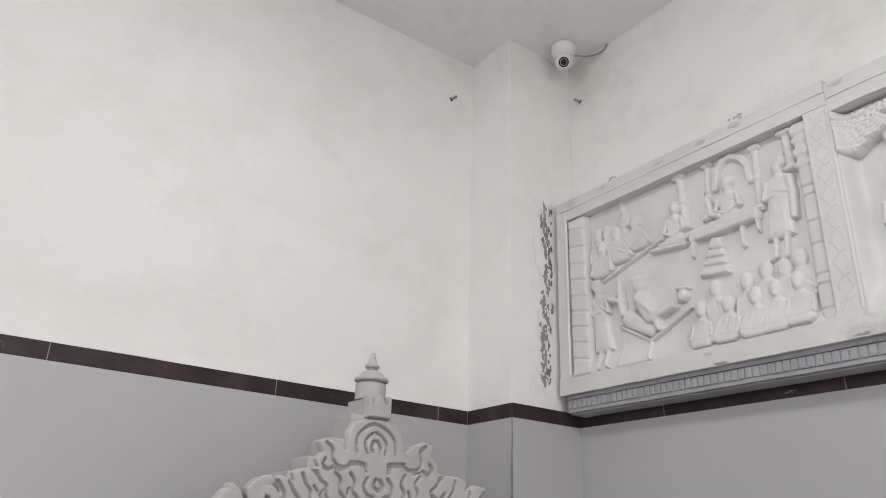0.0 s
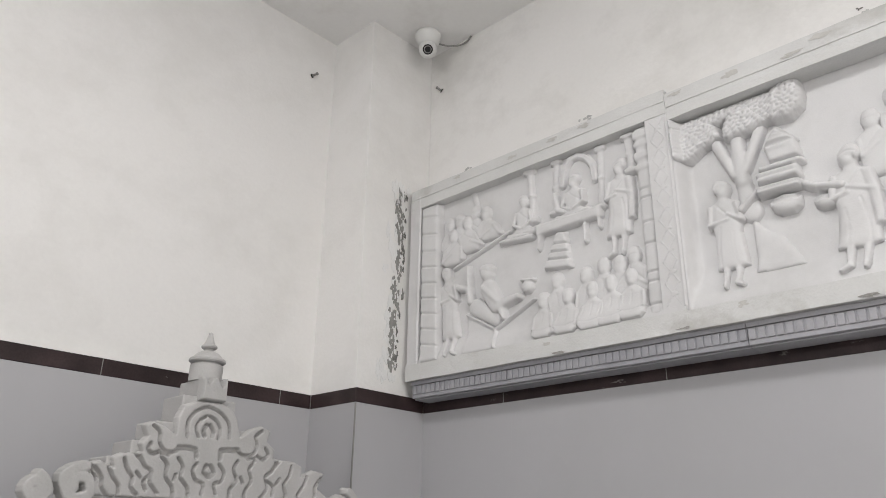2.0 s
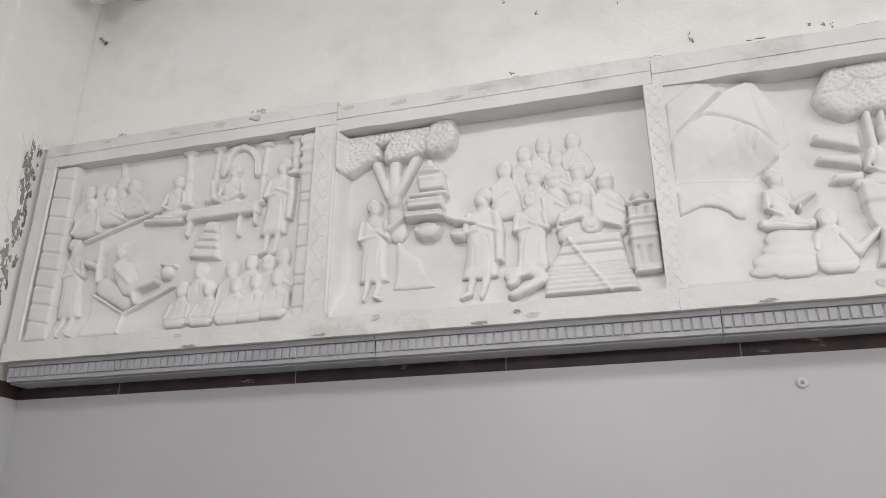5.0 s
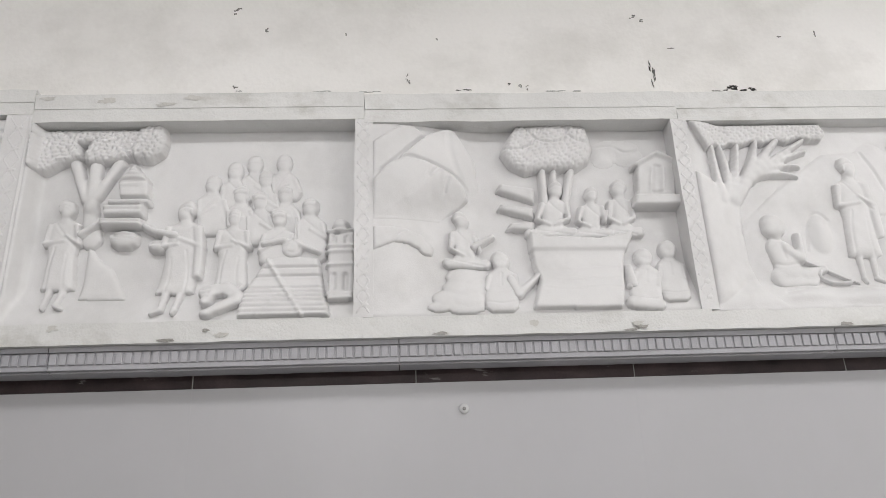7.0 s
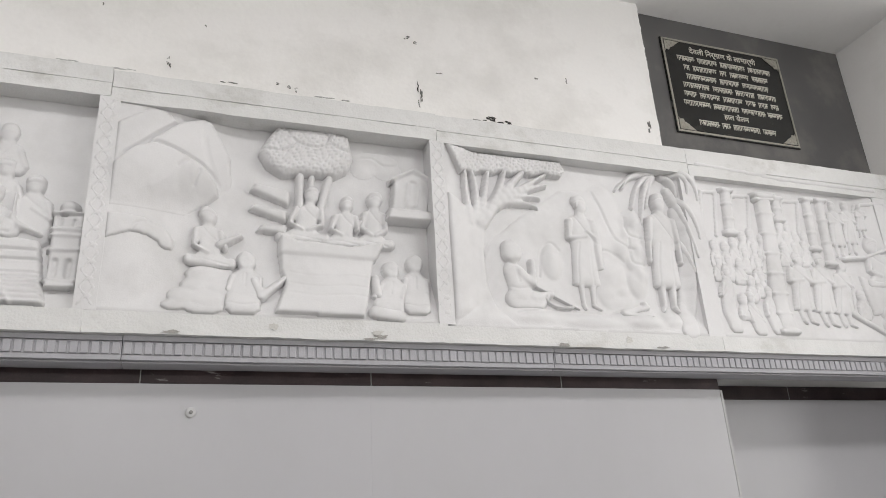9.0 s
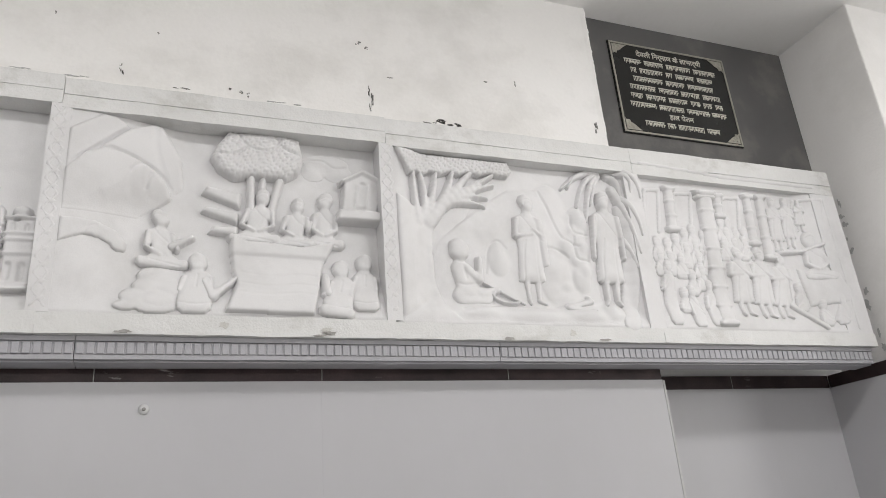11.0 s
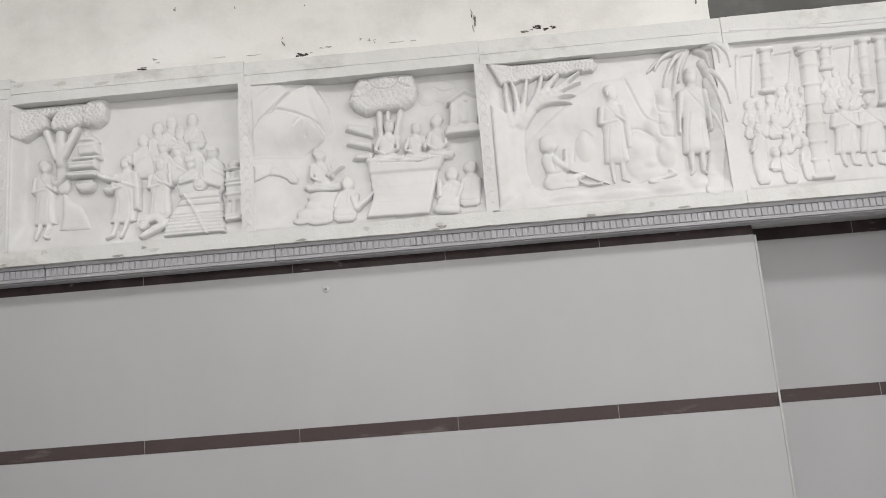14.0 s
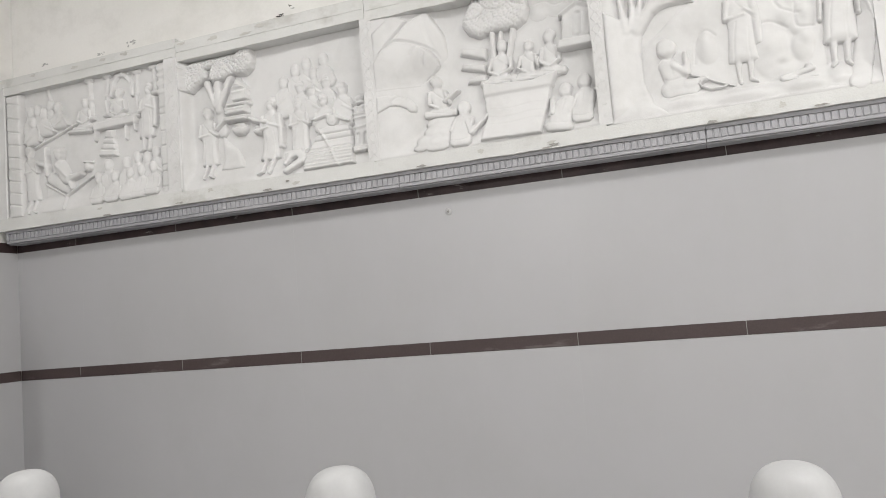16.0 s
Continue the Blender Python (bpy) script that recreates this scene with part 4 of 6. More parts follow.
c.poly([(0.081, 2.577), (0.085, 2.624), (0.100, 2.660), (0.139, 2.682), (0.181, 2.684), (0.190, 2.623), (0.181, 2.581), (0.145, 2.555), (0.101, 2.559)], 0.056, 0.025)
c.leaves(0.013, 0.009)
c.build("tree_crown", panel_well, "leafy carved crown")
c = Carving()
c.cap(-0.070, 2.555, -0.030, 2.440, 0.019, 0.014, 0.030)
c.cap(-0.011, 2.555, -0.012, 2.418, 0.021, 0.020, 0.032)
c.cap(0.055, 2.560, 0.003, 2.451, 0.019, 0.015, 0.030)
c.cap(-0.014, 2.429, 0.001, 2.319, 0.022, 0.030, 0.020)
c.build("tree_trunk", panel_well)
c = Carving()
c.poly([(0.102, 2.553), (0.153, 2.492), (0.054, 2.491)], 0.052, 0.020)
c.poly([(0.060, 2.491), (0.147, 2.492), (0.155, 2.439), (0.069, 2.439)], 0.042, 0.006)
c.poly([(0.035, 2.439), (0.157, 2.437), (0.159, 2.419), (0.037, 2.421)], 0.048, 0.006)
c.poly([(0.027, 2.419), (0.143, 2.417), (0.147, 2.379), (0.032, 2.381)], 0.052, 0.006)
c.poly([(0.023, 2.377), (0.144, 2.375), (0.147, 2.346), (0.027, 2.349)], 0.056, 0.006)
c.cut(0.065, 2.523, 0.138, 2.522, 0.003, 0.006)
c.cut(0.066, 2.509, 0.139, 2.508, 0.003, 0.006)
c.cut(0.021, 2.431, 0.151, 2.428, 0.003, 0.006)
c.cut(0.025, 2.400, 0.154, 2.398, 0.003, 0.006)
c.cut(0.030, 2.363, 0.158, 2.360, 0.003, 0.006)
c.poly([(0.069, 2.484), (0.125, 2.483), (0.126, 2.474), (0.070, 2.475)], 0.048, 0.003)
c.build("shrine", panel_well)
c = Carving()
c.poly([(0.048, 2.329), (0.137, 2.329), (0.133, 2.299), (0.113, 2.284), (0.079, 2.285), (0.058, 2.300)], 0.040, 0.020)
c.ell(0.093, 2.327, 0.042, 0.015, 0.046)
c.groove([(0.065, 2.327), (0.093, 2.328), (0.122, 2.327)], 0.011, 0.02)
c.build("basket", panel_well)
c = Carving()
c.poly([(0.159, 2.303), (0.220, 2.301), (0.216, 2.280), (0.200, 2.270), (0.178, 2.272), (0.166, 2.283)], 0.038, 0.016)
c.ell(0.189, 2.301, 0.030, 0.012, 0.044)
c.groove([(0.170, 2.301), (0.189, 2.302), (0.209, 2.301)], 0.009, 0.018)
c.build("basket", panel_well)
c = Carving()
c.poly([(-0.006, 2.314), (0.026, 2.265), (0.071, 2.232), (0.126, 2.132), (-0.007, 2.136)], 0.014, 0.020, 0.08)
c.build("rock", panel_well)
for u, z, h, lean, w, depth, turban in ((0.452, 2.430, 0.149, -0.008, 0.95, 0.028, 0), (0.542, 2.430, 0.152, -0.012, 1.0, 0.030, 0), (0.393, 2.400, 0.158, -0.005, 1.0, 0.032, 0), (0.484, 2.390, 0.139, -0.005, 0.95, 0.035, 0), (0.335, 2.325, 0.189, -0.007, 1.1, 0.036, 0),
                                        (0.418, 2.300, 0.178, -0.008, 1.0, 0.041, 1), (0.547, 2.320, 0.157, -0.009, 1.0, 0.040, 1), (0.475, 2.290, 0.167, -0.008, 1.0, 0.046, 1), (0.616, 2.236, 0.199, -0.005, 1.1, 0.046, 1)):
    bust(panel_well, u, z, h, lean, w, depth=depth, turban=turban)
standing(panel_well, 0.396, 2.108, 0.294, lean=0.002, w=1.12, face=0, depth=0.052, legs=False)
standing(panel_well, -0.069, 2.102, 0.338, lean=-0.007, w=0.95, face=1, depth=0.060)
standing(panel_well, 0.245, 2.079, 0.350, lean=0.020, w=1.05, face=-1, depth=0.062, shawl=1)
c = Carving()
c.cap(-0.025, 2.330, 0.029, 2.370, 0.014, 0.011, 0.040)
c.build("arm", panel_well)
c = Carving()
c.cap(0.236, 2.323, 0.181, 2.335, 0.015, 0.012, 0.045)
c.cap(0.181, 2.335, 0.150, 2.354, 0.012, 0.012, 0.040)
c.build("arm", panel_well)
c = Carving(power=2.8, lip=0.34)
c.cap(0.340, 2.150, 0.395, 2.160, 0.024, 0.022, 0.040)
c.cap(0.395, 2.160, 0.428, 2.130, 0.022, 0.020, 0.040)
c.cap(0.345, 2.118, 0.352, 2.150, 0.018, 0.020, 0.042)
c.cap(0.425, 2.120, 0.356, 2.080, 0.020, 0.014, 0.042)
c.ell(0.352, 2.078, 0.020, 0.013, 0.040)
c.ell(0.432, 2.166, 0.012, 0.012, 0.034)
for z in (2.166, 2.152, 2.138, 2.124):
    c.groove([(0.330, z), (0.352, z + 0.004)], 0.0028, 0.005)
c.build("animal", panel_well)
c = Carving()
c.poly([(0.493, 2.250), (0.547, 2.262), (0.642, 2.250), (0.657, 2.161), (0.680, 2.064), (0.431, 2.066), (0.437, 2.151), (0.466, 2.203)], 0.034, 0.014)
c.cut(0.425, 2.219, 0.672, 2.219, 0.0036, 0.009)
c.cut(0.427, 2.193, 0.673, 2.193, 0.0036, 0.009)
c.cut(0.429, 2.157, 0.673, 2.156, 0.0036, 0.009)
c.cut(0.430, 2.141, 0.674, 2.141, 0.0036, 0.009)
c.cut(0.431, 2.126, 0.674, 2.125, 0.0036, 0.009)
c.cut(0.432, 2.111, 0.674, 2.110, 0.0036, 0.009)
c.cut(0.433, 2.094, 0.675, 2.093, 0.0036, 0.009)
c.cut(0.434, 2.079, 0.675, 2.078, 0.0036, 0.009)
c.cap(0.496, 2.246, 0.605, 2.066, 0.005, 0.005, 0.046)
c.cap(0.561, 2.159, 0.483, 2.069, 0.004, 0.004, 0.042)
c.build("stepped_mound", panel_well)
bust(panel_well, 0.522, 2.226, 0.171, lean=0.003, w=1.25, depth=0.062, turban=1)
c = Carving(blend=0.004, power=3.2, lip=0.42)
c.ell(0.566, 2.276, 0.034, 0.034, 0.046)
c.cap(0.574, 2.300, 0.572, 2.372, 0.007, 0.005, 0.046)
c.groove([(0.548, 2.276), (0.556, 2.292), (0.572, 2.294), (0.584, 2.278), (0.574, 2.260), (0.556, 2.262)], 0.003, 0.004)
c.cap(0.486, 2.288, 0.545, 2.300, 0.012, 0.010, 0.052)
c.cap(0.590, 2.284, 0.640, 2.262, 0.012, 0.009, 0.048)
c.build("instrument", panel_well)
c = Carving()
c.ell(0.700, 2.346, 0.026, 0.020, 0.045)
c.poly([(0.658, 2.330), (0.744, 2.334), (0.744, 2.323), (0.658, 2.319)], 0.050, 0.004)
c.poly([(0.663, 2.318), (0.740, 2.323), (0.741, 2.113), (0.667, 2.109)], 0.036, 0.006)
c.poly([(0.656, 2.284), (0.744, 2.286), (0.744, 2.276), (0.656, 2.274)], 0.046, 0.003)
c.poly([(0.656, 2.267), (0.744, 2.270), (0.744, 2.260), (0.656, 2.258)], 0.046, 0.003)
c.poly([(0.657, 2.228), (0.744, 2.230), (0.744, 2.221), (0.657, 2.218)], 0.046, 0.003)
c.poly([(0.659, 2.136), (0.745, 2.138), (0.745, 2.129), (0.659, 2.127)], 0.046, 0.003)
c.cut(0.683, 2.192, 0.684, 2.148, 0.009, 0.010)
c.cut(0.715, 2.192, 0.716, 2.147, 0.009, 0.010)
c.cut(0.683, 2.307, 0.684, 2.292, 0.006, 0.008)
c.cut(0.716, 2.306, 0.716, 2.291, 0.006, 0.008)
c.build("tower", panel_well)
GROUND[0] = G_MOUNTAIN
# preaching scene under a tree beside mountains
c = Carving(blend=0.004)
c.poly([(0.796, 2.590), (0.840, 2.622), (0.875, 2.647), (0.911, 2.648), (0.952, 2.620), (0.911, 2.575), (0.861, 2.525), (0.833, 2.437), (0.796, 2.415)], 0.015, 0.012, 0.60)
c.fade(2.415, 2.600)
c.groove([(0.820, 2.498), (0.858, 2.532), (0.905, 2.579), (0.948, 2.622)], 0.006, 0.007)
c.build("mountain", panel_mountain)
c = Carving(blend=0.004)
c.poly([(0.861, 2.528), (0.952, 2.618), (1.014, 2.649), (1.037, 2.642), (1.060, 2.604), (1.092, 2.545), (1.101, 2.456), (1.050, 2.411), (0.911, 2.410)], 0.032, 0.013, 0.60)
c.fade(2.405, 2.600)
c.groove([(1.016, 2.640), (1.022, 2.560), (1.050, 2.480)], 0.012, 0.003)
c.groove([(0.868, 2.530), (0.894, 2.539), (0.943, 2.531), (0.994, 2.513), (1.033, 2.491), (1.064, 2.451)], 0.008, 0.009)
c.build("mountain", panel_mountain)
c = Carving(blend=0.004)
c.poly([(0.796, 2.465), (0.842, 2.515), (0.891, 2.536), (0.941, 2.527), (0.991, 2.509), (1.030, 2.487), (1.060, 2.448), (1.067, 2.417), (1.038, 2.388), (0.959, 2.328), (0.796, 2.307)], 0.046, 0.016, 0.84)
c.poly([(0.991, 2.506), (1.030, 2.484), (1.060, 2.446), (1.063, 2.417), (1.034, 2.398), (1.004, 2.414), (0.985, 2.455)], 0.051, 0.018, 0.82)
c.poly([(0.949, 2.500), (0.962, 2.396), (0.900, 2.372), (0.877, 2.412), (0.916, 2.455)], 0.051, 0.018, 0.84)
c.fade(2.335, 2.500)
c.groove([(0.958, 2.474), (0.978, 2.498), (1.003, 2.509)], 0.006, 0.006)
c.groove([(1.013, 2.474), (1.004, 2.450), (1.000, 2.430)], 0.005, 0.005)
c.build("mountain", panel_mountain)
c = Carving(blend=0.004)
c.poly([(0.796, 2.250), (0.853, 2.274), (0.890, 2.270), (0.918, 2.256), (0.930, 2.240), (0.958, 2.236), (0.962, 2.262), (0.935, 2.296), (0.880, 2.318), (0.796, 2.322)], 0.012, 0.012, 0.50)
c.groove([(0.853, 2.274), (0.866, 2.296), (0.885, 2.306)], 0.004, 0.003)
c.build("cloud", panel_mountain)
c = Carving(blend=0.006)
c.poly([(1.004, 2.200), (1.111, 2.205), (1.118, 2.150), (1.092, 2.066), (0.955, 2.072), (0.985, 2.127)], 0.014, 0.030, 0.08)
for u, z, a_, b_, h in ((1.050, 2.178, 0.058, 0.030, 0.026), (1.026, 2.146, 0.044, 0.026, 0.022), (1.082, 2.140, 0.036, 0.030, 0.024), (0.992, 2.110, 0.040, 0.026, 0.018), (1.052, 2.104, 0.044, 0.028, 0.022), (0.972, 2.082, 0.034, 0.016, 0.014), (1.045, 2.074, 0.050, 0.016, 0.016)):
    c.ell(u, z, a_, b_, h)
c.build("rock", panel_mountain)
seated(panel_mountain, 1.058, 2.200, 0.178, lean=-0.019, w=0.85, face=1, depth=0.050, raised=1)
c = Carving()
c.cap(1.075, 2.268, 1.131, 2.303, 0.013, 0.009, 0.036)
c.build("arm", panel_mountain)
bust(panel_mountain, 1.142, 2.062, 0.196, lean=0.008, w=1.1, face=1, depth=0.050, back=True)
c = Carving()
c.cap(1.172, 2.165, 1.188, 2.116, 0.017, 0.015, 0.034)
c.cap(1.188, 2.114, 1.256, 2.180, 0.015, 0.010, 0.036)
c.build("arm", panel_mountain)
c = Carving()
c.poly([(1.149, 2.446), (1.166, 2.473), (1.267, 2.456), (1.263, 2.404)], 0.030, 0.012)
c.build("leaf", panel_mountain)
c = Carving()
c.poly([(1.148, 2.386), (1.164, 2.408), (1.260, 2.393), (1.257, 2.353)], 0.030, 0.012)
c.build("leaf", panel_mountain)
c = Carving()
c.poly([(1.171, 2.322), (1.188, 2.348), (1.259, 2.349), (1.256, 2.313)], 0.030, 0.012)
c.build("leaf", panel_mountain)
c = Carving()
c.cap(1.293, 2.513, 1.292, 2.405, 0.013, 0.014, 0.030)
c.cap(1.328, 2.507, 1.322, 2.416, 0.011, 0.012, 0.028)
c.cap(1.379, 2.512, 1.353, 2.404, 0.013, 0.013, 0.030)
c.build("tree_trunk", panel_mountain)
c = Carving()
c.poly([(1.170, 2.567), (1.191, 2.614), (1.220, 2.659), (1.391, 2.664), (1.438, 2.653), (1.452, 2.581), (1.435, 2.534), (1.396, 2.508), (1.292, 2.509), (1.240, 2.497), (1.195, 2.523)], 0.052, 0.030)
c.leaves(0.013, 0.006)
c.groove([(1.248, 2.652), (1.270, 2.615), (1.302, 2.597), (1.340, 2.597), (1.366, 2.614), (1.380, 2.644)], 0.005, 0.006)
c.groove([(1.362, 2.655), (1.376, 2.622), (1.402, 2.600), (1.446, 2.592)], 0.005, 0.006)
c.groove([(1.182, 2.578), (1.215, 2.572), (1.252, 2.582), (1.276, 2.604)], 0.005, 0.006)
c.build("tree_crown", panel_mountain, "leafy carved crown")
c = Carving()
c.swell(1.526, 2.591, 0.075, 0.030, 0.010)
c.swell(1.485, 2.557, 0.040, 0.035, 0.008)
c.swell(1.560, 2.561, 0.050, 0.035, 0.008)
c.groove([(1.458, 2.592), (1.511, 2.598), (1.551, 2.576), (1.600, 2.587)], 0.004, 0.005)
c.build("cloud", panel_mountain)
seated(panel_mountain, 1.509, 2.290, 0.190, lean=0.012, w=0.75, face=-1, depth=0.048)
seated(panel_mountain, 1.302, 2.292, 0.183, lean=0.031, w=0.95, face=0, depth=0.056)
seated(panel_mountain, 1.419, 2.288, 0.167, lean=0.017, w=0.90, face=0, depth=0.054, raised=1)
c = Carving()
c.poly([(1.237, 2.318), (1.290, 2.300), (1.346, 2.300), (1.440, 2.292), (1.547, 2.314), (1.516, 2.250), (1.236, 2.253)], 0.044, 0.010, 0.6)
c.poly([(1.238, 2.264), (1.514, 2.262), (1.490, 2.155), (1.468, 2.063), (1.224, 2.069), (1.253, 2.161), (1.242, 2.202)], 0.036, 0.010, 0.6)
c.groove([(1.266, 2.197), (1.344, 2.189), (1.433, 2.197), (1.482, 2.192)], 0.003, 0.0018)
c.groove([(1.263, 2.161), (1.340, 2.153), (1.429, 2.161), (1.478, 2.156)], 0.003, 0.0018)
c.groove([(1.260, 2.130), (1.337, 2.122), (1.426, 2.130), (1.474, 2.125)], 0.003, 0.0018)
c.build("platform", panel_mountain)
c = Carving()
c.poly([(1.561, 2.524), (1.640, 2.570), (1.710, 2.531), (1.707, 2.514), (1.637, 2.548), (1.563, 2.507)], 0.052, 0.005)
c.poly([(1.575, 2.519), (1.638, 2.553), (1.699, 2.517), (1.684, 2.421), (1.565, 2.421)], 0.038, 0.005)
c.poly([(1.617, 2.514), (1.661, 2.513), (1.649, 2.433), (1.605, 2.433)], 0.046, 0.003)
c.cut(1.637, 2.504, 1.627, 2.435, 0.018, 0.012)
c.poly([(1.554, 2.421), (1.697, 2.420), (1.693, 2.380), (1.544, 2.378)], 0.062, 0.006)
c.build("small_house", panel_mountain)
bust(panel_mountain, 1.540, 2.062, 0.196, lean=0.022, w=1.05, face=-1, depth=0.048, back=True)
bust(panel_mountain, 1.624, 2.082, 0.200, lean=0.012, w=1.0, face=-1, depth=0.044, back=True)
c = Carving()
c.cap(1.512, 2.198, 1.512, 2.138, 0.013, 0.014, 0.034)
c.cap(1.500, 2.082, 1.570, 2.072, 0.020, 0.018, 0.034)
c.build("arm", panel_mountain)
GROUND[0] = G_FOREST
# forest scene with a broad tree and a palm
c = Carving()
c.poly([(1.883, 2.338), (1.957, 2.406), (2.094, 2.509), (2.149, 2.546), (2.279, 2.556), (2.313, 2.460), (2.421, 2.501), (2.465, 2.438), (2.465, 2.160), (2.452, 2.070), (1.851, 2.055), (1.825, 2.099), (1.849, 2.273)], 0.012, 0.050, 0.08)
c.swell(2.086, 2.379, 0.110, 0.120, 0.020)
c.swell(2.083, 2.291, 0.045, 0.075, 0.032)
c.swell(2.304, 2.481, 0.070, 0.100, 0.023)
c.swell(2.288, 2.256, 0.075, 0.085, 0.038)
c.swell(2.258, 2.370, 0.060, 0.090, 0.029)
c.swell(2.349, 2.343, 0.050, 0.070, 0.032)
c.swell(2.413, 2.445, 0.045, 0.060, 0.035)
c.swell(2.409, 2.342, 0.038, 0.055, 0.036)
c.swell(2.405, 2.257, 0.040, 0.050, 0.035)
c.swell(1.991, 2.104, 0.140, 0.060, 0.029)
c.swell(2.184, 2.086, 0.160, 0.050, 0.032)
c.swell(2.331, 2.155, 0.090, 0.060, 0.029)
c.swell(2.378, 2.096, 0.100, 0.045, 0.032)
c.swell(1.911, 2.227, 0.060, 0.140, 0.017)
c.swell(2.492, 2.110, 0.060, 0.050, 0.026)
c.swell(2.325, 2.196, 0.050, 0.040, 0.029)
for u, z, a_, b_, h in ((2.085, 2.275, 0.036, 0.050, 0.024), (2.290, 2.235, 0.062, 0.105, 0.026), (2.390, 2.385, 0.040, 0.048, 0.026), (2.392, 2.310, 0.036, 0.045, 0.028), (2.390, 2.225, 0.036, 0.052, 0.028), (2.305, 2.395, 0.055, 0.075, 0.020), (2.230, 2.470, 0.070, 0.060, 0.016)):
    c.ell(u, z, a_, b_, h)
c.groove([(2.268, 2.550), (2.300, 2.448), (2.334, 2.375), (2.391, 2.346)], 0.006, 0.005)
c.groove([(2.381, 2.465), (2.382, 2.399), (2.441, 2.393)], 0.005, 0.005)
c.groove([(2.380, 2.383), (2.379, 2.303), (2.433, 2.295)], 0.005, 0.005)
c.groove([(2.227, 2.294), (2.253, 2.327), (2.298, 2.335), (2.349, 2.301)], 0.005, 0.004)
c.groove([(2.037, 2.233), (2.051, 2.315), (2.083, 2.348), (2.115, 2.324)], 0.005, 0.004)
c.groove([(1.936, 2.102), (2.063, 2.121), (2.229, 2.112), (2.317, 2.129)], 0.005, 0.004)
c.fade(2.050, 2.100)
c.build("hill", panel_forest)
c = Carving()
c.poly([(1.735, 2.053), (1.945, 2.054), (1.885, 2.112), (1.860, 2.190), (1.856, 2.300), (1.866, 2.390), (1.890, 2.450), (1.850, 2.435), (1.828, 2.395), (1.800, 2.440), (1.735, 2.480)], 0.026, 0.016, 0.5)
c.branch((1.815, 2.395), (1.799, 2.481), (1.801, 2.563), 0.017, 0.01, 0.032)
c.branch((1.829, 2.402), (1.853, 2.486), (1.827, 2.572), 0.016, 0.009, 0.034)
c.branch((1.841, 2.402), (1.869, 2.477), (1.885, 2.574), 0.017, 0.009, 0.035)
c.branch((1.849, 2.408), (1.921, 2.492), (1.945, 2.584), 0.018, 0.009, 0.036)
c.branch((1.851, 2.398), (1.93, 2.504), (2.007, 2.586), 0.026, 0.011, 0.038)
c.branch((1.908, 2.475), (1.994, 2.526), (2.091, 2.588), 0.018, 0.008, 0.036)
c.branch((1.912, 2.46), (2.005, 2.53), (2.092, 2.551), 0.016, 0.007, 0.034)
c.branch((1.939, 2.485), (2.014, 2.509), (2.066, 2.501), 0.014, 0.006, 0.032)
c.branch((1.933, 2.474), (2.012, 2.488), (2.053, 2.465), 0.014, 0.006, 0.03)
c.fade(2.050, 2.110)
c.build("tree_trunk", panel_forest)
c = Carving(power=3.0, lip=0.4)
c.poly([(1.782, 2.551), (1.811, 2.567), (1.836, 2.561), (1.862, 2.576), (1.898, 2.569), (1.935, 2.583), (1.966, 2.573), (2.004, 2.588), (2.04, 2.579), (2.079, 2.591), (2.111, 2.586), (2.149, 2.585), (2.169, 2.609), (2.159, 2.635), (2.154, 2.644), (1.737, 2.644)], 0.034, 0.012, 0.5)
c.leaves(0.012, 0.006)
c.build("leaf_canopy", panel_forest, "leafy carved crown")
c = Carving()
c.branch((2.543, 2.070), (2.604, 2.229), (2.587, 2.504), 0.034, 0.020, 0.018)
c.build("palm_trunk", panel_forest)
c = Carving(power=2.8, lip=0.30, blend=0.012)
c.cap(1.944, 2.240, 1.965, 2.180, 0.036, 0.040, 0.036)
c.cap(1.945, 2.152, 2.020, 2.150, 0.036, 0.032, 0.036)
c.cap(2.010, 2.160, 2.066, 2.172, 0.022, 0.013, 0.036)
c.cap(1.965, 2.240, 2.004, 2.202, 0.018, 0.015, 0.042)
c.cap(2.006, 2.204, 2.008, 2.276, 0.014, 0.012, 0.042)
c.ell(1.950, 2.305, 0.032, 0.037, 0.040)
c.cap(1.940, 2.316, 1.938, 2.296, 0.032, 0.030, 0.043)
c.groove([(1.925, 2.272), (1.950, 2.262), (1.980, 2.272)], 0.005, 0.004)
c.groove([(1.930, 2.190), (1.955, 2.184), (1.990, 2.190)], 0.004, 0.003)
c.groove([(1.950, 2.250), (1.958, 2.205)], 0.005, 0.002)
c.build("carved_figure", panel_forest)
c = Carving()
c.cap(1.991, 2.209, 2.159, 2.127, 0.005, 0.004, 0.040)
c.cap(2.034, 2.159, 2.074, 2.131, 0.006, 0.006, 0.040)
c.cap(2.074, 2.131, 2.134, 2.130, 0.006, 0.005, 0.040)
c.ell(2.049, 2.164, 0.012, 0.012, 0.042)
c.build("staff", panel_forest)
standing(panel_forest, 2.199, 2.127, 0.402, lean=0.008, w=0.92, face=1, depth=0.062, shawl=1)
standing(panel_forest, 2.503, 2.133, 0.438, lean=0.022, w=0.88, face=0, depth=0.064, folded=False)
c = Carving(power=2.2, lip=0.2)
c.branch((2.519, 2.643), (2.436, 2.646), (2.364, 2.568), 0.015, 0.006, 0.024)
c.groove([(2.519, 2.643), (2.436, 2.646), (2.364, 2.568)], 0.003, 0.002)
c.build("palm_leaf", panel_forest)
c = Carving(power=2.2, lip=0.2)
c.branch((2.512, 2.637), (2.447, 2.613), (2.417, 2.5), 0.015, 0.006, 0.024)
c.groove([(2.512, 2.637), (2.447, 2.613), (2.417, 2.5)], 0.003, 0.002)
c.build("palm_leaf", panel_forest)
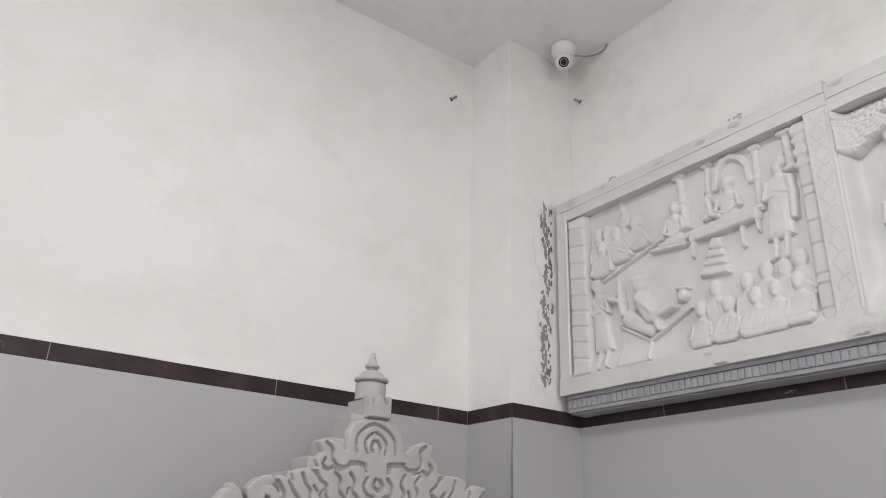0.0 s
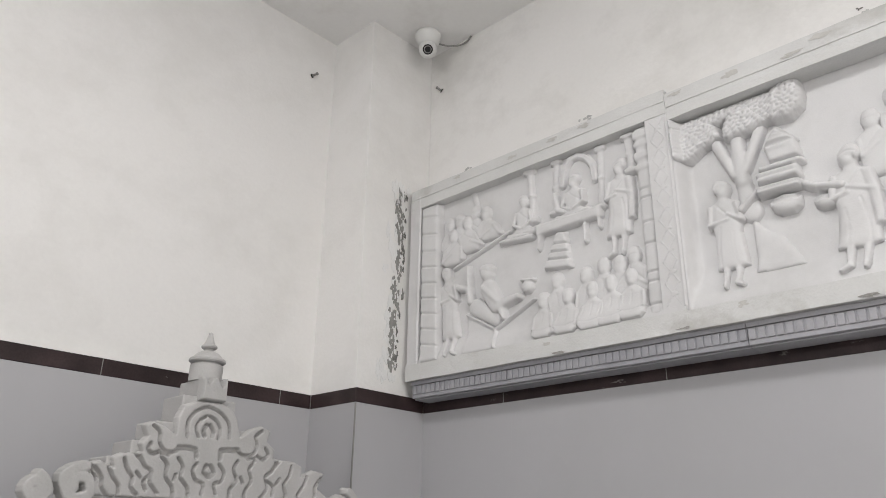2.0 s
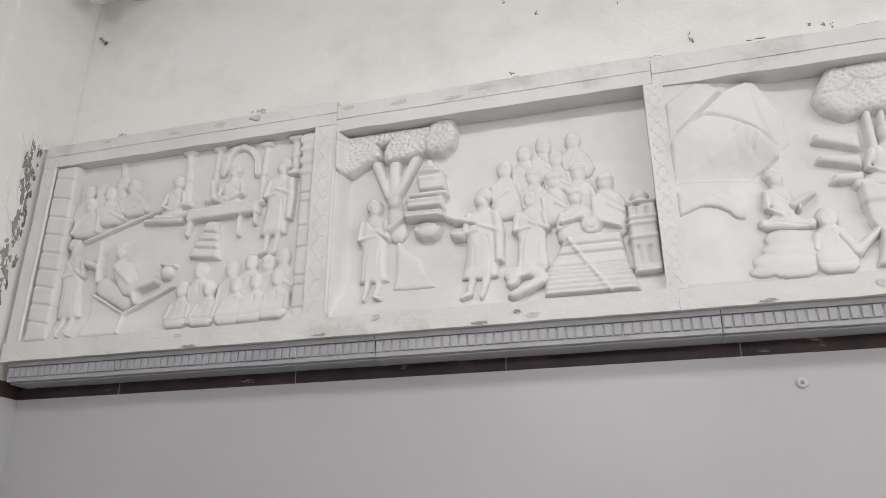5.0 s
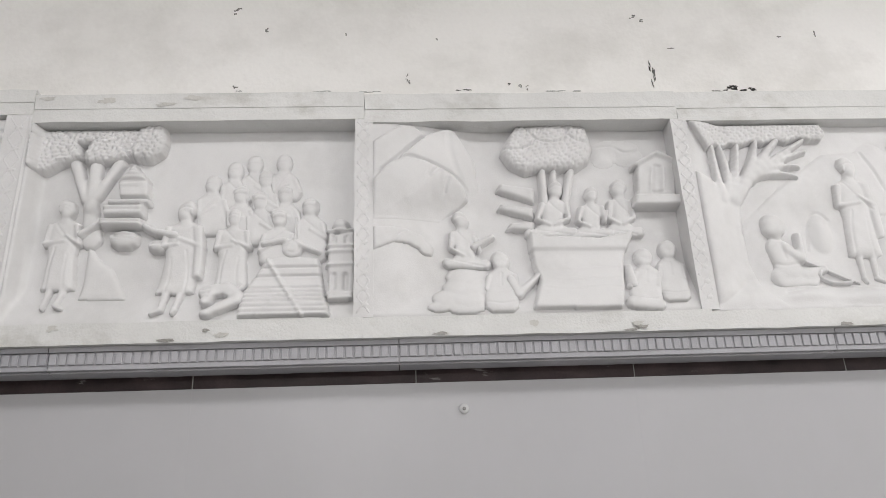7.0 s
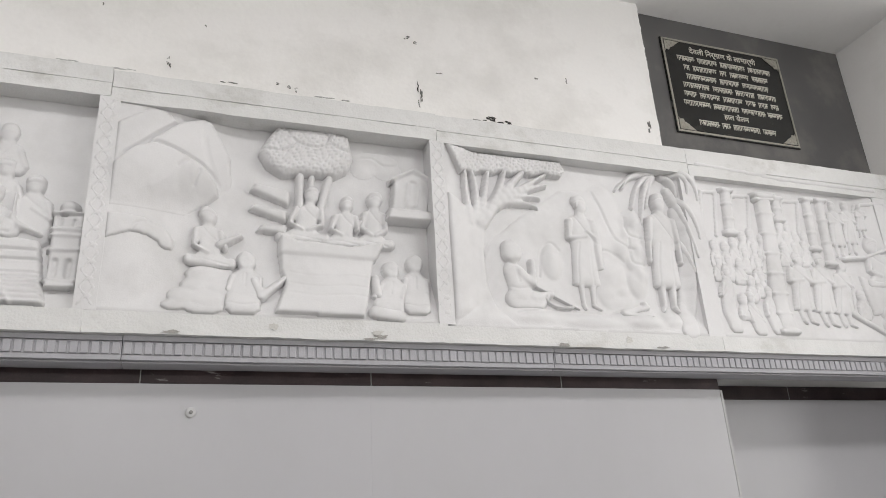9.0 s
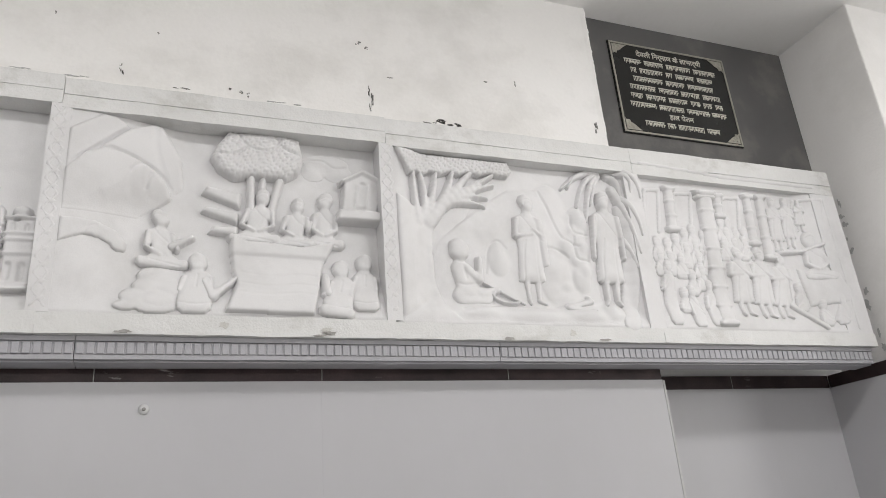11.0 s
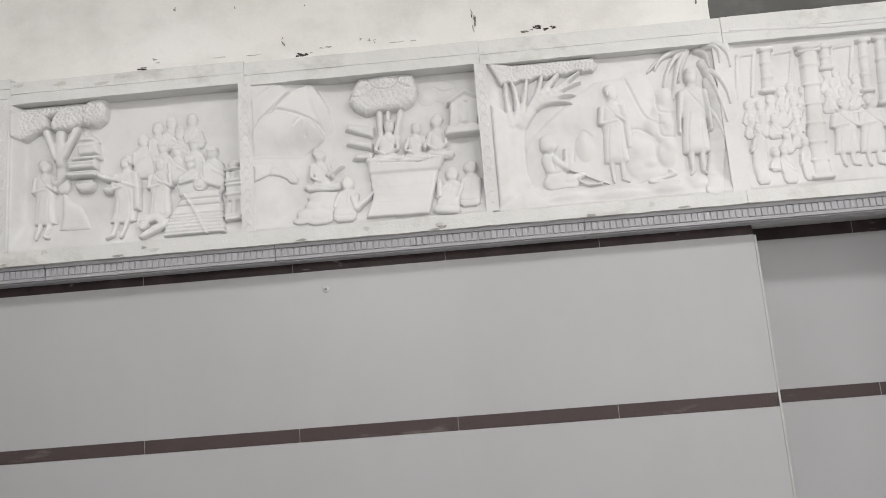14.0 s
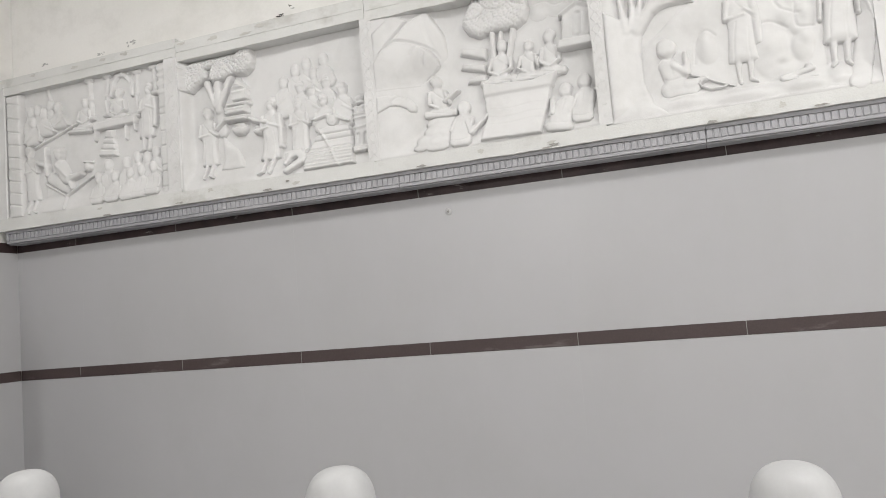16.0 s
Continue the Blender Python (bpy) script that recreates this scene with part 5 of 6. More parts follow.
c = Carving(power=2.2, lip=0.2)
c.branch((2.514, 2.633), (2.47, 2.587), (2.446, 2.444), 0.015, 0.006, 0.024)
c.groove([(2.514, 2.633), (2.47, 2.587), (2.446, 2.444)], 0.003, 0.002)
c.build("palm_leaf", panel_forest)
c = Carving(power=2.2, lip=0.2)
c.branch((2.521, 2.633), (2.497, 2.595), (2.477, 2.517), 0.015, 0.006, 0.024)
c.groove([(2.521, 2.633), (2.497, 2.595), (2.477, 2.517)], 0.003, 0.002)
c.build("palm_leaf", panel_forest)
c = Carving(power=2.2, lip=0.2)
c.branch((2.558, 2.637), (2.598, 2.625), (2.591, 2.55), 0.015, 0.006, 0.024)
c.groove([(2.558, 2.637), (2.598, 2.625), (2.591, 2.55)], 0.003, 0.002)
c.build("palm_leaf", panel_forest)
c = Carving(power=2.2, lip=0.2)
c.branch((2.584, 2.642), (2.647, 2.637), (2.63, 2.565), 0.015, 0.006, 0.024)
c.groove([(2.584, 2.642), (2.647, 2.637), (2.63, 2.565)], 0.003, 0.002)
c.build("palm_leaf", panel_forest)
c = Carving(power=2.2, lip=0.2)
c.branch((2.599, 2.646), (2.675, 2.642), (2.668, 2.545), 0.015, 0.006, 0.024)
c.groove([(2.599, 2.646), (2.675, 2.642), (2.668, 2.545)], 0.003, 0.002)
c.build("palm_leaf", panel_forest)
c = Carving(power=2.2, lip=0.2)
c.branch((2.571, 2.585), (2.602, 2.484), (2.627, 2.327), 0.015, 0.006, 0.024)
c.groove([(2.571, 2.585), (2.602, 2.484), (2.627, 2.327)], 0.003, 0.002)
c.build("palm_leaf", panel_forest)
c = Carving(power=2.2, lip=0.2)
c.branch((2.59, 2.54), (2.647, 2.488), (2.647, 2.395), 0.015, 0.006, 0.024)
c.groove([(2.59, 2.54), (2.647, 2.488), (2.647, 2.395)], 0.003, 0.002)
c.build("palm_leaf", panel_forest)
c = Carving(power=2.2, lip=0.2)
c.branch((2.572, 2.39), (2.597, 2.349), (2.607, 2.271), 0.015, 0.006, 0.024)
c.groove([(2.572, 2.39), (2.597, 2.349), (2.607, 2.271)], 0.003, 0.002)
c.build("palm_leaf", panel_forest)
c = Carving(power=2.2, lip=0.2)
c.branch((2.477, 2.641), (2.41, 2.627), (2.392, 2.575), 0.015, 0.006, 0.024)
c.groove([(2.477, 2.641), (2.41, 2.627), (2.392, 2.575)], 0.003, 0.002)
c.build("palm_leaf", panel_forest)
c = Carving()
c.cap(2.316, 2.124, 2.413, 2.148, 0.014, 0.012, 0.030)
c.ell(2.400, 2.158, 0.014, 0.012, 0.035)
c.cap(2.326, 2.115, 2.425, 2.116, 0.008, 0.006, 0.026)
c.build("animal", panel_forest)
GROUND[0] = G_CITY
# crowded hall scene with columns
c = Carving()
c.cap(2.709, 2.592, 2.774, 2.598, 0.008, 0.008, 0.008)
c.cap(2.774, 2.598, 2.743, 2.425, 0.008, 0.008, 0.008)
c.cap(2.709, 2.592, 2.680, 2.421, 0.008, 0.008, 0.008)
c.build("window_surround", panel_city)
c = Carving()
c.cap(2.839, 2.588, 2.921, 2.595, 0.008, 0.008, 0.008)
c.cap(2.921, 2.595, 2.889, 2.435, 0.008, 0.008, 0.008)
c.cap(2.839, 2.588, 2.809, 2.430, 0.008, 0.008, 0.008)
c.build("window_surround", panel_city)
c = Carving()
c.cap(3.070, 2.590, 3.151, 2.597, 0.008, 0.008, 0.008)
c.cap(3.151, 2.597, 3.121, 2.463, 0.008, 0.008, 0.008)
c.cap(3.070, 2.590, 3.041, 2.457, 0.008, 0.008, 0.008)
c.build("window_surround", panel_city)
c = Carving()
c.cap(3.430, 2.606, 3.567, 2.617, 0.008, 0.008, 0.008)
c.cap(3.567, 2.617, 3.511, 2.419, 0.008, 0.008, 0.008)
c.cap(3.430, 2.606, 3.379, 2.410, 0.008, 0.008, 0.008)
c.build("window_surround", panel_city)
c = Carving()
c.shaft(2.818, 2.612, 2.802, 2.432, 0.020, 0.021)
c.ring(2.818, 2.606, 0.030, 0.010, 0.026)
c.ring(2.818, 2.612, 0.023, 0.006, 0.022)
c.ring(2.813, 2.551, 0.023, 0.006, 0.022)
c.ring(2.808, 2.491, 0.023, 0.006, 0.022)
c.ring(2.802, 2.438, 0.030, 0.010, 0.026)
c.ring(2.802, 2.432, 0.023, 0.006, 0.022)
c.build("column", panel_city)
c = Carving()
c.shaft(3.044, 2.603, 3.036, 2.503, 0.018, 0.018)
c.ring(3.044, 2.597, 0.028, 0.010, 0.023)
c.ring(3.044, 2.603, 0.021, 0.006, 0.019)
c.ring(3.040, 2.552, 0.021, 0.006, 0.019)
c.ring(3.036, 2.509, 0.028, 0.010, 0.023)
c.ring(3.036, 2.503, 0.021, 0.006, 0.019)
c.build("column", panel_city)
c = Carving()
c.shaft(3.191, 2.612, 3.175, 2.398, 0.018, 0.021)
c.ring(3.191, 2.606, 0.028, 0.010, 0.026)
c.ring(3.191, 2.612, 0.021, 0.006, 0.022)
c.ring(3.186, 2.539, 0.021, 0.006, 0.022)
c.ring(3.180, 2.468, 0.021, 0.006, 0.022)
c.ring(3.175, 2.404, 0.028, 0.010, 0.026)
c.ring(3.175, 2.398, 0.021, 0.006, 0.022)
c.build("column", panel_city)
c = Carving()
c.shaft(3.256, 2.615, 3.235, 2.344, 0.020, 0.021)
c.ring(3.256, 2.609, 0.030, 0.010, 0.026)
c.ring(3.256, 2.615, 0.023, 0.006, 0.022)
c.ring(3.249, 2.523, 0.023, 0.006, 0.022)
c.ring(3.242, 2.433, 0.023, 0.006, 0.022)
c.ring(3.235, 2.350, 0.030, 0.010, 0.026)
c.ring(3.235, 2.344, 0.023, 0.006, 0.022)
c.build("column", panel_city)
c = Carving()
c.shaft(2.979, 2.603, 2.945, 2.072, 0.034, 0.030)
c.ring(2.979, 2.597, 0.044, 0.010, 0.035)
c.ring(2.979, 2.603, 0.037, 0.006, 0.031)
c.ring(2.974, 2.523, 0.037, 0.006, 0.031)
c.ring(2.969, 2.444, 0.037, 0.006, 0.031)
c.ring(2.964, 2.367, 0.037, 0.006, 0.031)
c.ring(2.959, 2.291, 0.037, 0.006, 0.031)
c.ring(2.955, 2.217, 0.037, 0.006, 0.031)
c.ring(2.950, 2.144, 0.037, 0.006, 0.031)
c.ring(2.945, 2.078, 0.044, 0.010, 0.035)
c.ring(2.945, 2.072, 0.037, 0.006, 0.031)
c.build("column", panel_city)
c = Carving()
c.cap(2.934, 2.599, 3.023, 2.604, 0.012, 0.012, 0.033)
c.cap(2.941, 2.578, 3.016, 2.583, 0.010, 0.010, 0.031)
c.build("capital", panel_city)
bust(panel_city, 2.884, 2.360, 0.106, lean=0.006, w=0.9, face=0, depth=0.018, head=0.0205)
bust(panel_city, 2.847, 2.344, 0.106, lean=0.005, w=0.9, face=0, depth=0.018, head=0.0205)
bust(panel_city, 2.930, 2.340, 0.107, lean=0.007, w=0.9, face=0, depth=0.018, head=0.0205)
bust(panel_city, 2.802, 2.320, 0.104, lean=0.005, w=0.9, face=0, depth=0.019, head=0.0205)
bust(panel_city, 2.719, 2.305, 0.103, lean=0.004, w=0.9, face=0, depth=0.018, head=0.0205)
bust(panel_city, 2.763, 2.302, 0.103, lean=0.004, w=0.9, face=0, depth=0.019, head=0.0205)
bust(panel_city, 2.884, 2.303, 0.105, lean=0.006, w=0.9, face=0, depth=0.020, head=0.0205)
bust(panel_city, 2.839, 2.287, 0.103, lean=0.006, w=0.9, face=0, depth=0.020, head=0.0205)
bust(panel_city, 2.930, 2.278, 0.105, lean=0.006, w=0.9, face=0, depth=0.020, head=0.0205)
bust(panel_city, 2.719, 2.252, 0.101, lean=0.004, w=0.9, face=0, depth=0.020, head=0.0205)
bust(panel_city, 2.761, 2.254, 0.102, lean=0.004, w=0.9, face=0, depth=0.022, head=0.0205)
bust(panel_city, 2.806, 2.245, 0.103, lean=0.005, w=0.9, face=0, depth=0.022, head=0.0205)
bust(panel_city, 2.886, 2.249, 0.103, lean=0.006, w=0.9, face=0, depth=0.023, head=0.0205)
bust(panel_city, 2.732, 2.195, 0.100, lean=0.004, w=0.9, face=0, depth=0.024, head=0.0205)
bust(panel_city, 2.842, 2.181, 0.101, lean=0.005, w=0.9, face=0, depth=0.024, head=0.0205)
bust(panel_city, 2.887, 2.201, 0.102, lean=0.006, w=0.9, face=0, depth=0.024, head=0.0205)
bust(panel_city, 2.790, 2.114, 0.099, lean=0.005, w=0.9, face=0, depth=0.028, head=0.0205)
bust(panel_city, 3.026, 2.405, 0.102, lean=0.009, w=0.85, face=0, depth=0.015, head=0.0205)
bust(panel_city, 3.059, 2.407, 0.103, lean=0.009, w=0.85, face=0, depth=0.015, head=0.0205)
bust(panel_city, 3.041, 2.367, 0.101, lean=0.009, w=0.85, face=0, depth=0.017, head=0.0205)
bust(panel_city, 3.085, 2.366, 0.102, lean=0.009, w=0.85, face=0, depth=0.017, head=0.0205)
bust(panel_city, 3.129, 2.372, 0.103, lean=0.010, w=0.85, face=0, depth=0.017, head=0.0205)
bust(panel_city, 3.022, 2.327, 0.100, lean=0.009, w=0.85, face=0, depth=0.018, head=0.0205)
bust(panel_city, 3.069, 2.326, 0.101, lean=0.010, w=0.85, face=0, depth=0.018, head=0.0205)
bust(panel_city, 3.117, 2.332, 0.102, lean=0.010, w=0.85, face=0, depth=0.018, head=0.0205)
bust(panel_city, 3.169, 2.335, 0.102, lean=0.011, w=0.85, face=0, depth=0.019, head=0.0205)
bust(panel_city, 2.730, 2.067, 0.244, lean=0.012, w=0.85, face=0, depth=0.033, head=0.0205)
bust(panel_city, 2.829, 2.061, 0.159, lean=-0.003, w=0.85, face=0, depth=0.033, head=0.0205)
bust(panel_city, 2.905, 2.066, 0.179, lean=0.003, w=0.85, face=0, depth=0.033, head=0.0205)
standing(panel_city, 3.058, 2.111, 0.267, lean=0.018, w=1.25, face=1, depth=0.033)
standing(panel_city, 3.150, 2.105, 0.275, lean=0.031, w=1.25, face=1, depth=0.033)
standing(panel_city, 3.232, 2.105, 0.260, lean=0.048, w=1.25, face=1, depth=0.033)
standing(panel_city, 3.298, 2.380, 0.231, lean=0.018, w=1.1, face=0, depth=0.027)
standing(panel_city, 3.364, 2.398, 0.219, lean=0.018, w=1.1, face=0, depth=0.027)
standing(panel_city, 3.433, 2.473, 0.139, lean=0.012, w=1.1, face=0, depth=0.027)
c = Carving()
c.cap(3.296, 2.373, 3.410, 2.386, 0.010, 0.010, 0.024)
c.cap(3.410, 2.386, 3.511, 2.419, 0.010, 0.008, 0.022)
c.build("ledge", panel_city)
seated(panel_city, 3.467, 2.264, 0.204, lean=-0.020, w=0.8, face=-1, depth=0.033)
c = Carving()
c.poly([(3.357, 2.316), (3.433, 2.292), (3.549, 2.303), (3.590, 2.224), (3.569, 2.177), (3.383, 2.160)], 0.012, 0.020)
c.cap(3.308, 2.297, 3.290, 2.168, 0.010, 0.010, 0.018)
c.cap(3.274, 2.167, 3.413, 2.072, 0.012, 0.012, 0.018)
c.build("mound", panel_city)
bust(panel_city, 3.428, 2.078, 0.112, lean=0.010, w=1.0, face=0, depth=0.027, head=0.0205)
bust(panel_city, 3.506, 2.086, 0.124, lean=0.019, w=1.0, face=0, depth=0.027, head=0.0205)
bust(panel_city, 3.336, 2.136, 0.117, lean=0.004, w=1.0, face=0, depth=0.027, head=0.0205)

# crest: axis, front face and top of its highest tier
CX, CY, CZ = 1.775, 1.04, 1.830
ANCHOR_X, ANCHOR_Z, ANCHOR_Y2, ANCHOR_Z2 = 2.345, 3.293, 1.262, 3.308

# ---- dentil moulding under the frieze ----
for k, (u0, u1) in enumerate(((-1.285, -0.045), (-0.043, 0.86), (0.862, 2.045), (2.047, 3.62))):
    m = thing("dentil_moulding", (0, 0, 0), "grey-white marble moulding with a row of dentils", "moulding", "mouldings under the frieze")
    mat = MARBLE_BLUE if k == 0 else MARBLE_GREY
    rough_block("cove", 2.704, 2.80, -u1, -u0, 1.986, 1.9995, mat, m, step=0.03, wobble=0.001)
    rough_block("dentil_bed", 2.7112, 2.80, -u1, -u0, 1.953, 1.9855, mat, m, step=0.05, wobble=0.0005)
    rough_block("fillet", 2.712, 2.80, -u1, -u0, 1.940, 1.9525, mat, m, step=0.03, wobble=0.001)
    rough_block("lower_fillet", 2.726, 2.80, -u1, -u0, 1.935, 1.9395, mat, m, step=0.03, wobble=0.001)
    shared = None
    n = round((u1 - u0) / 0.0235)
    for i in range(n):
        u = u0 + (i + 0.5) * (u1 - u0) / n
        if shared is None:
            ob = block("dentil", -0.0075, 0.0075, -0.0092, 0.0092, -0.0162, 0.0150, mat, m, bevel=0.0022)
            shared = ob.data
        else:
            ob = new("dentil", shared)
            ob.parent = m
        ob.location = (2.7145, -u + 0.0006 * math.sin(i * 5.3), 1.9692)

# ---- grey slab with a lettered plate ----
slab = tagged(rough_block("stone_slab", 2.862, 2.887, -3.776, -2.662, 2.70, 3.50, SLAB, step=0.2, wobble=0.0008), "dark grey polished stone slab set into the wall", "slab")
plate = thing("name_plate", (0, 0, 0), "black plate with pale lettering and ornate metal corners", "plaque")
PX = 2.8545
Y0, Y1, Z0, Z1 = -3.402, -2.784, 2.929, 3.386
block("plate", PX - 0.0005, PX + 0.0085, Y0, Y1, Z0, Z1, PLATE, plate, bevel=0.002)
for (a, b, c_, d) in ((Y0 + 0.004, Y1 - 0.004, Z0 + 0.004, Z0 + 0.012), (Y0 + 0.004, Y1 - 0.004, Z1 - 0.012, Z1 - 0.004), (Y0 + 0.004, Y0 + 0.012, Z0 + 0.013, Z1 - 0.013), (Y1 - 0.012, Y1 - 0.004, Z0 + 0.013, Z1 - 0.013)):
    block("border", PX - 0.0030, PX + 0.0000, a, b, c_, d, SILVER, plate, "thin pale metal border")
for sy, sz, cy, cz in ((1, 1, Y0 + 0.016, Z0 + 0.016), (-1, 1, Y1 - 0.016, Z0 + 0.016), (1, -1, Y0 + 0.016, Z1 - 0.016), (-1, -1, Y1 - 0.016, Z1 - 0.016)):
    bm = bmesh.new()
    n = 9
    rim = [(0.0, 0.0), (0.075, 0.0)] + [(0.075 * (1 - i / n) + 0.004 * math.sin(i * 2.1), 0.055 * i / n + 0.004 * math.cos(i * 2.7)) for i in range(1, n)] + [(0.0, 0.055)]
    low = [bm.verts.new((PX + 0.0000, cy + sy * a, cz + sz * b)) for a, b in rim]
    top = [bm.verts.new((PX - 0.0033, cy + sy * a, cz + sz * b)) for a, b in rim]
    bm.faces.new(top)
    for i in range(len(rim)):
        bm.faces.new((low[i], low[(i + 1) % len(rim)], top[(i + 1) % len(rim)], top[i]))
    bmesh.ops.recalc_face_normals(bm, faces=bm.faces)
    orn = part("corner_ornament", bm, SILVER, plate, "pale metal corner ornament")
    for k in range(4):
        a, b = ((0.014, 0.012), (0.036, 0.012), (0.014, 0.030), (0.026, 0.022))[k]
        bm = bmesh.new()
        bmesh.ops.create_uvsphere(bm, u_segments=10, v_segments=6, radius=0.0065, matrix=Matrix.Translation((PX - 0.0035, cy + sy * a, cz + sz * b)) @ Matrix.Diagonal((0.35, 1, 1, 1)))
        part("boss", bm, SILVER, orn, smooth=True)


def lettered(body, z, width):
    """Raised pale letters, centred on the plate."""
    cu = bpy.data.curves.new("letters", "FONT")
    cu.body, cu.size, cu.align_x, cu.extrude, cu.offset = body, 0.036, "CENTER", 0.0008, 0.0004
    cu.materials.append(INK)
    ob = new("letters", cu)
    ob.parent = plate
    bpy.context.view_layer.update()
    k = width / ob.dimensions.x
    ob.matrix_basis = pose(PX - 0.0012, (Y0 + Y1) / 2, z, 90, 0, -90) @ Matrix.Diagonal((k, min(k, 1.0), 1, 1))


lettered("\u0926\u0947\u0935\u0932\u0940 \u093f\u0928\u0930\u094d\u092e\u093e\u0923 \u0915\u0947 \u0932\u093e\u092d\u093e\u0930\u094d\u0925\u0940", Z1 - 0.062, 0.345)
lettered("\u0939\u093e\u0932 \u0938\u0947\u0932\u092e", Z1 - 0.050 - 7 * 0.0435 - 0.010, 0.125)
rnd = random.Random(11)
for row, words in enumerate(((), (0.085, 0.10, 0.13, 0.12), (0.03, 0.12, 0.035, 0.10, 0.085), (0.15, 0.10, 0.14), (0.13, 0.10, 0.10, 0.095), (0.06, 0.10, 0.10, 0.05, 0.05, 0.04), (0.13, 0.13, 0.12, 0.08), (), (0.095, 0.04, 0.135, 0.07))):
    if not words:
        continue
    total = sum(words) + 0.016 * (len(words) - 1)
    fit_ = min(1.0, 0.50 / total)
    y = (Y0 + Y1) / 2 + total * fit_ / 2
    z = Z1 - 0.050 - row * 0.0435
    for w in words:
        w *= fit_
        bm = bmesh.new()
        # a head stroke with short uneven stems below
        box(bm, PX - 0.0020, PX + 0.0000, y - w, y, z + 0.008, z + 0.0118)
        s = 0.002
        while s < w - 0.003:
            k = rnd.uniform(0.0035, 0.0065)
            drop = rnd.choice((0.020, 0.022, 0.015))
            box(bm, PX - 0.0022, PX - 0.0001, y - s - 0.0028, y - s, z + 0.008 - drop, z + 0.008)
            if rnd.random() < 0.6:
                box(bm, PX - 0.0021, PX - 0.0002, y - s - k - 0.0025, y - s - 0.0028, z - 0.004 + rnd.uniform(-0.004, 0.004), z + rnd.uniform(0.0, 0.003))
            s += 0.0028 + k
        part("inlay", bm, INK, plate)
        y -= w + 0.016 * fit_

# ---- ceiling camera ----
cctv = thing("security_camera", (2.683, 1.225, CEIL + 0.013), "white dome security camera fixed under the ceiling", "camera")
part("base", lathe(bmesh.new(), [(0.056, 0.0), (0.057, -0.012), (0.055, -0.020), (0.053, -0.023), (0.051, -0.034), (0.043, -0.050), (0.036, -0.056)][::-1], (2.683, 1.225, CEIL + 0.013)), WHITE_PLASTIC, cctv, smooth=True)
aim = (Vector((0.78, -0.66, 1.46)) - Vector((2.683, 1.225, CEIL - 0.066))).normalized()
bm = bmesh.new()
bmesh.ops.create_uvsphere(bm, u_segments=32, v_segments=20, radius=0.039, matrix=Matrix.Translation((2.683, 1.225, CEIL - 0.062)))
ball = part("ball", bm, WHITE_PLASTIC, cctv, smooth=True)
turn = aim.to_track_quat("Z", "Y").to_matrix().to_4x4()
for name, r0, d0, d1, mat in (("hood", 0.029, 0.026, 0.046, WHITE_PLASTIC), ("lens_ring", 0.023, 0.040, 0.048, BLACK_GLASS), ("lens_rim", 0.017, 0.044, 0.0495, STEEL), ("lens", 0.013, 0.046, 0.051, BLACK_GLASS)):
    bm = bmesh.new()
    bmesh.ops.create_cone(bm, cap_ends=True, segments=28, radius1=r0, radius2=r0 * 0.94, depth=d1 - d0, matrix=Matrix.Translation(Vector((2.683, 1.225, CEIL - 0.062)) + aim * (d0 + d1) / 2) @ turn)
    part(name, bm, mat, ball, "dark glass lens" if name != "hood" else "", smooth=False)
adopt(cctv)


def cable(name, pts, radius, mat, label, category):
    cu = bpy.data.curves.new(name, "CURVE")
    cu.dimensions, cu.bevel_depth, cu.bevel_resolution = "3D", radius, 3
    sp = cu.splines.new("BEZIER")
    sp.bezier_points.add(len(pts) - 1)
    for p, co in zip(sp.bezier_points, pts):
        p.co, p.handle_left_type, p.handle_right_type = co, "AUTO", "AUTO"
    cu.materials.append(mat)
    return tagged(new(name, cu), label, category)


cable("camera_cable", [(2.72, 1.205, 3.478), (2.775, 1.165, 3.477), (2.806, 1.120, 3.488), (2.810, 1.085, 3.510)], 0.0040, CEMENT_PALE, "thin grey cable from the security camera", "cable")

# ---- anchor stubs in the walls ----
def anchor(place, direction, label):
    a = thing("wall_anchor", place, label, "anchor", "anchors in the walls")
    q = Vector(direction).to_track_quat("Z", "Y").to_matrix().to_4x4()
    for name, r, d, off, mat in (("sleeve", 0.009, 0.004, 0.002, HOLE), ("stub", 0.0048, 0.030, 0.016, STEEL), ("nut", 0.0068, 0.007, 0.026, STEEL)):
        bm = bmesh.new()
        bmesh.ops.create_cone(bm, cap_ends=True, segments=14, radius1=r, radius2=r, depth=d, matrix=Matrix.Translation(Vector(place) + Vector(direction).normalized() * off) @ q)
        part(name, bm, mat, a)
    adopt(a)


anchor((ANCHOR_X, 1.583, ANCHOR_Z), (0.45, -1, 0.25), "short metal anchor stub in the plaster wall")
anchor((2.815, ANCHOR_Y2, ANCHOR_Z2), (-1, 0.5, 0.5), "short metal anchor stub in the plaster wall")
cap_ = thing("screw_cover", (2.80, -1.033, 1.826), "small round white screw cover on the wall tiles", "screw cover")
for name, prof, mat in (("disc", [(0.0135, 0.0), (0.0140, 0.002), (0.012, 0.005), (0.006, 0.006)], COVER), ("screw", [(0.005, 0.0062), (0.0045, 0.0078), (0.002, 0.008)], STEEL)):
    ob = part(name, lathe(bmesh.new(), prof, (0, 0, 0), 20), mat, cap_, smooth=True)
    ob.matrix_basis = pose(0, 0, 0, 0, -90, 0)

# ---- carved marble crest in front of the tiled wall ----
crest = thing("throne_crest", (CX, CY, 0), "carved white marble throne back with scrolls and a finial", "throne")
T = 0.12


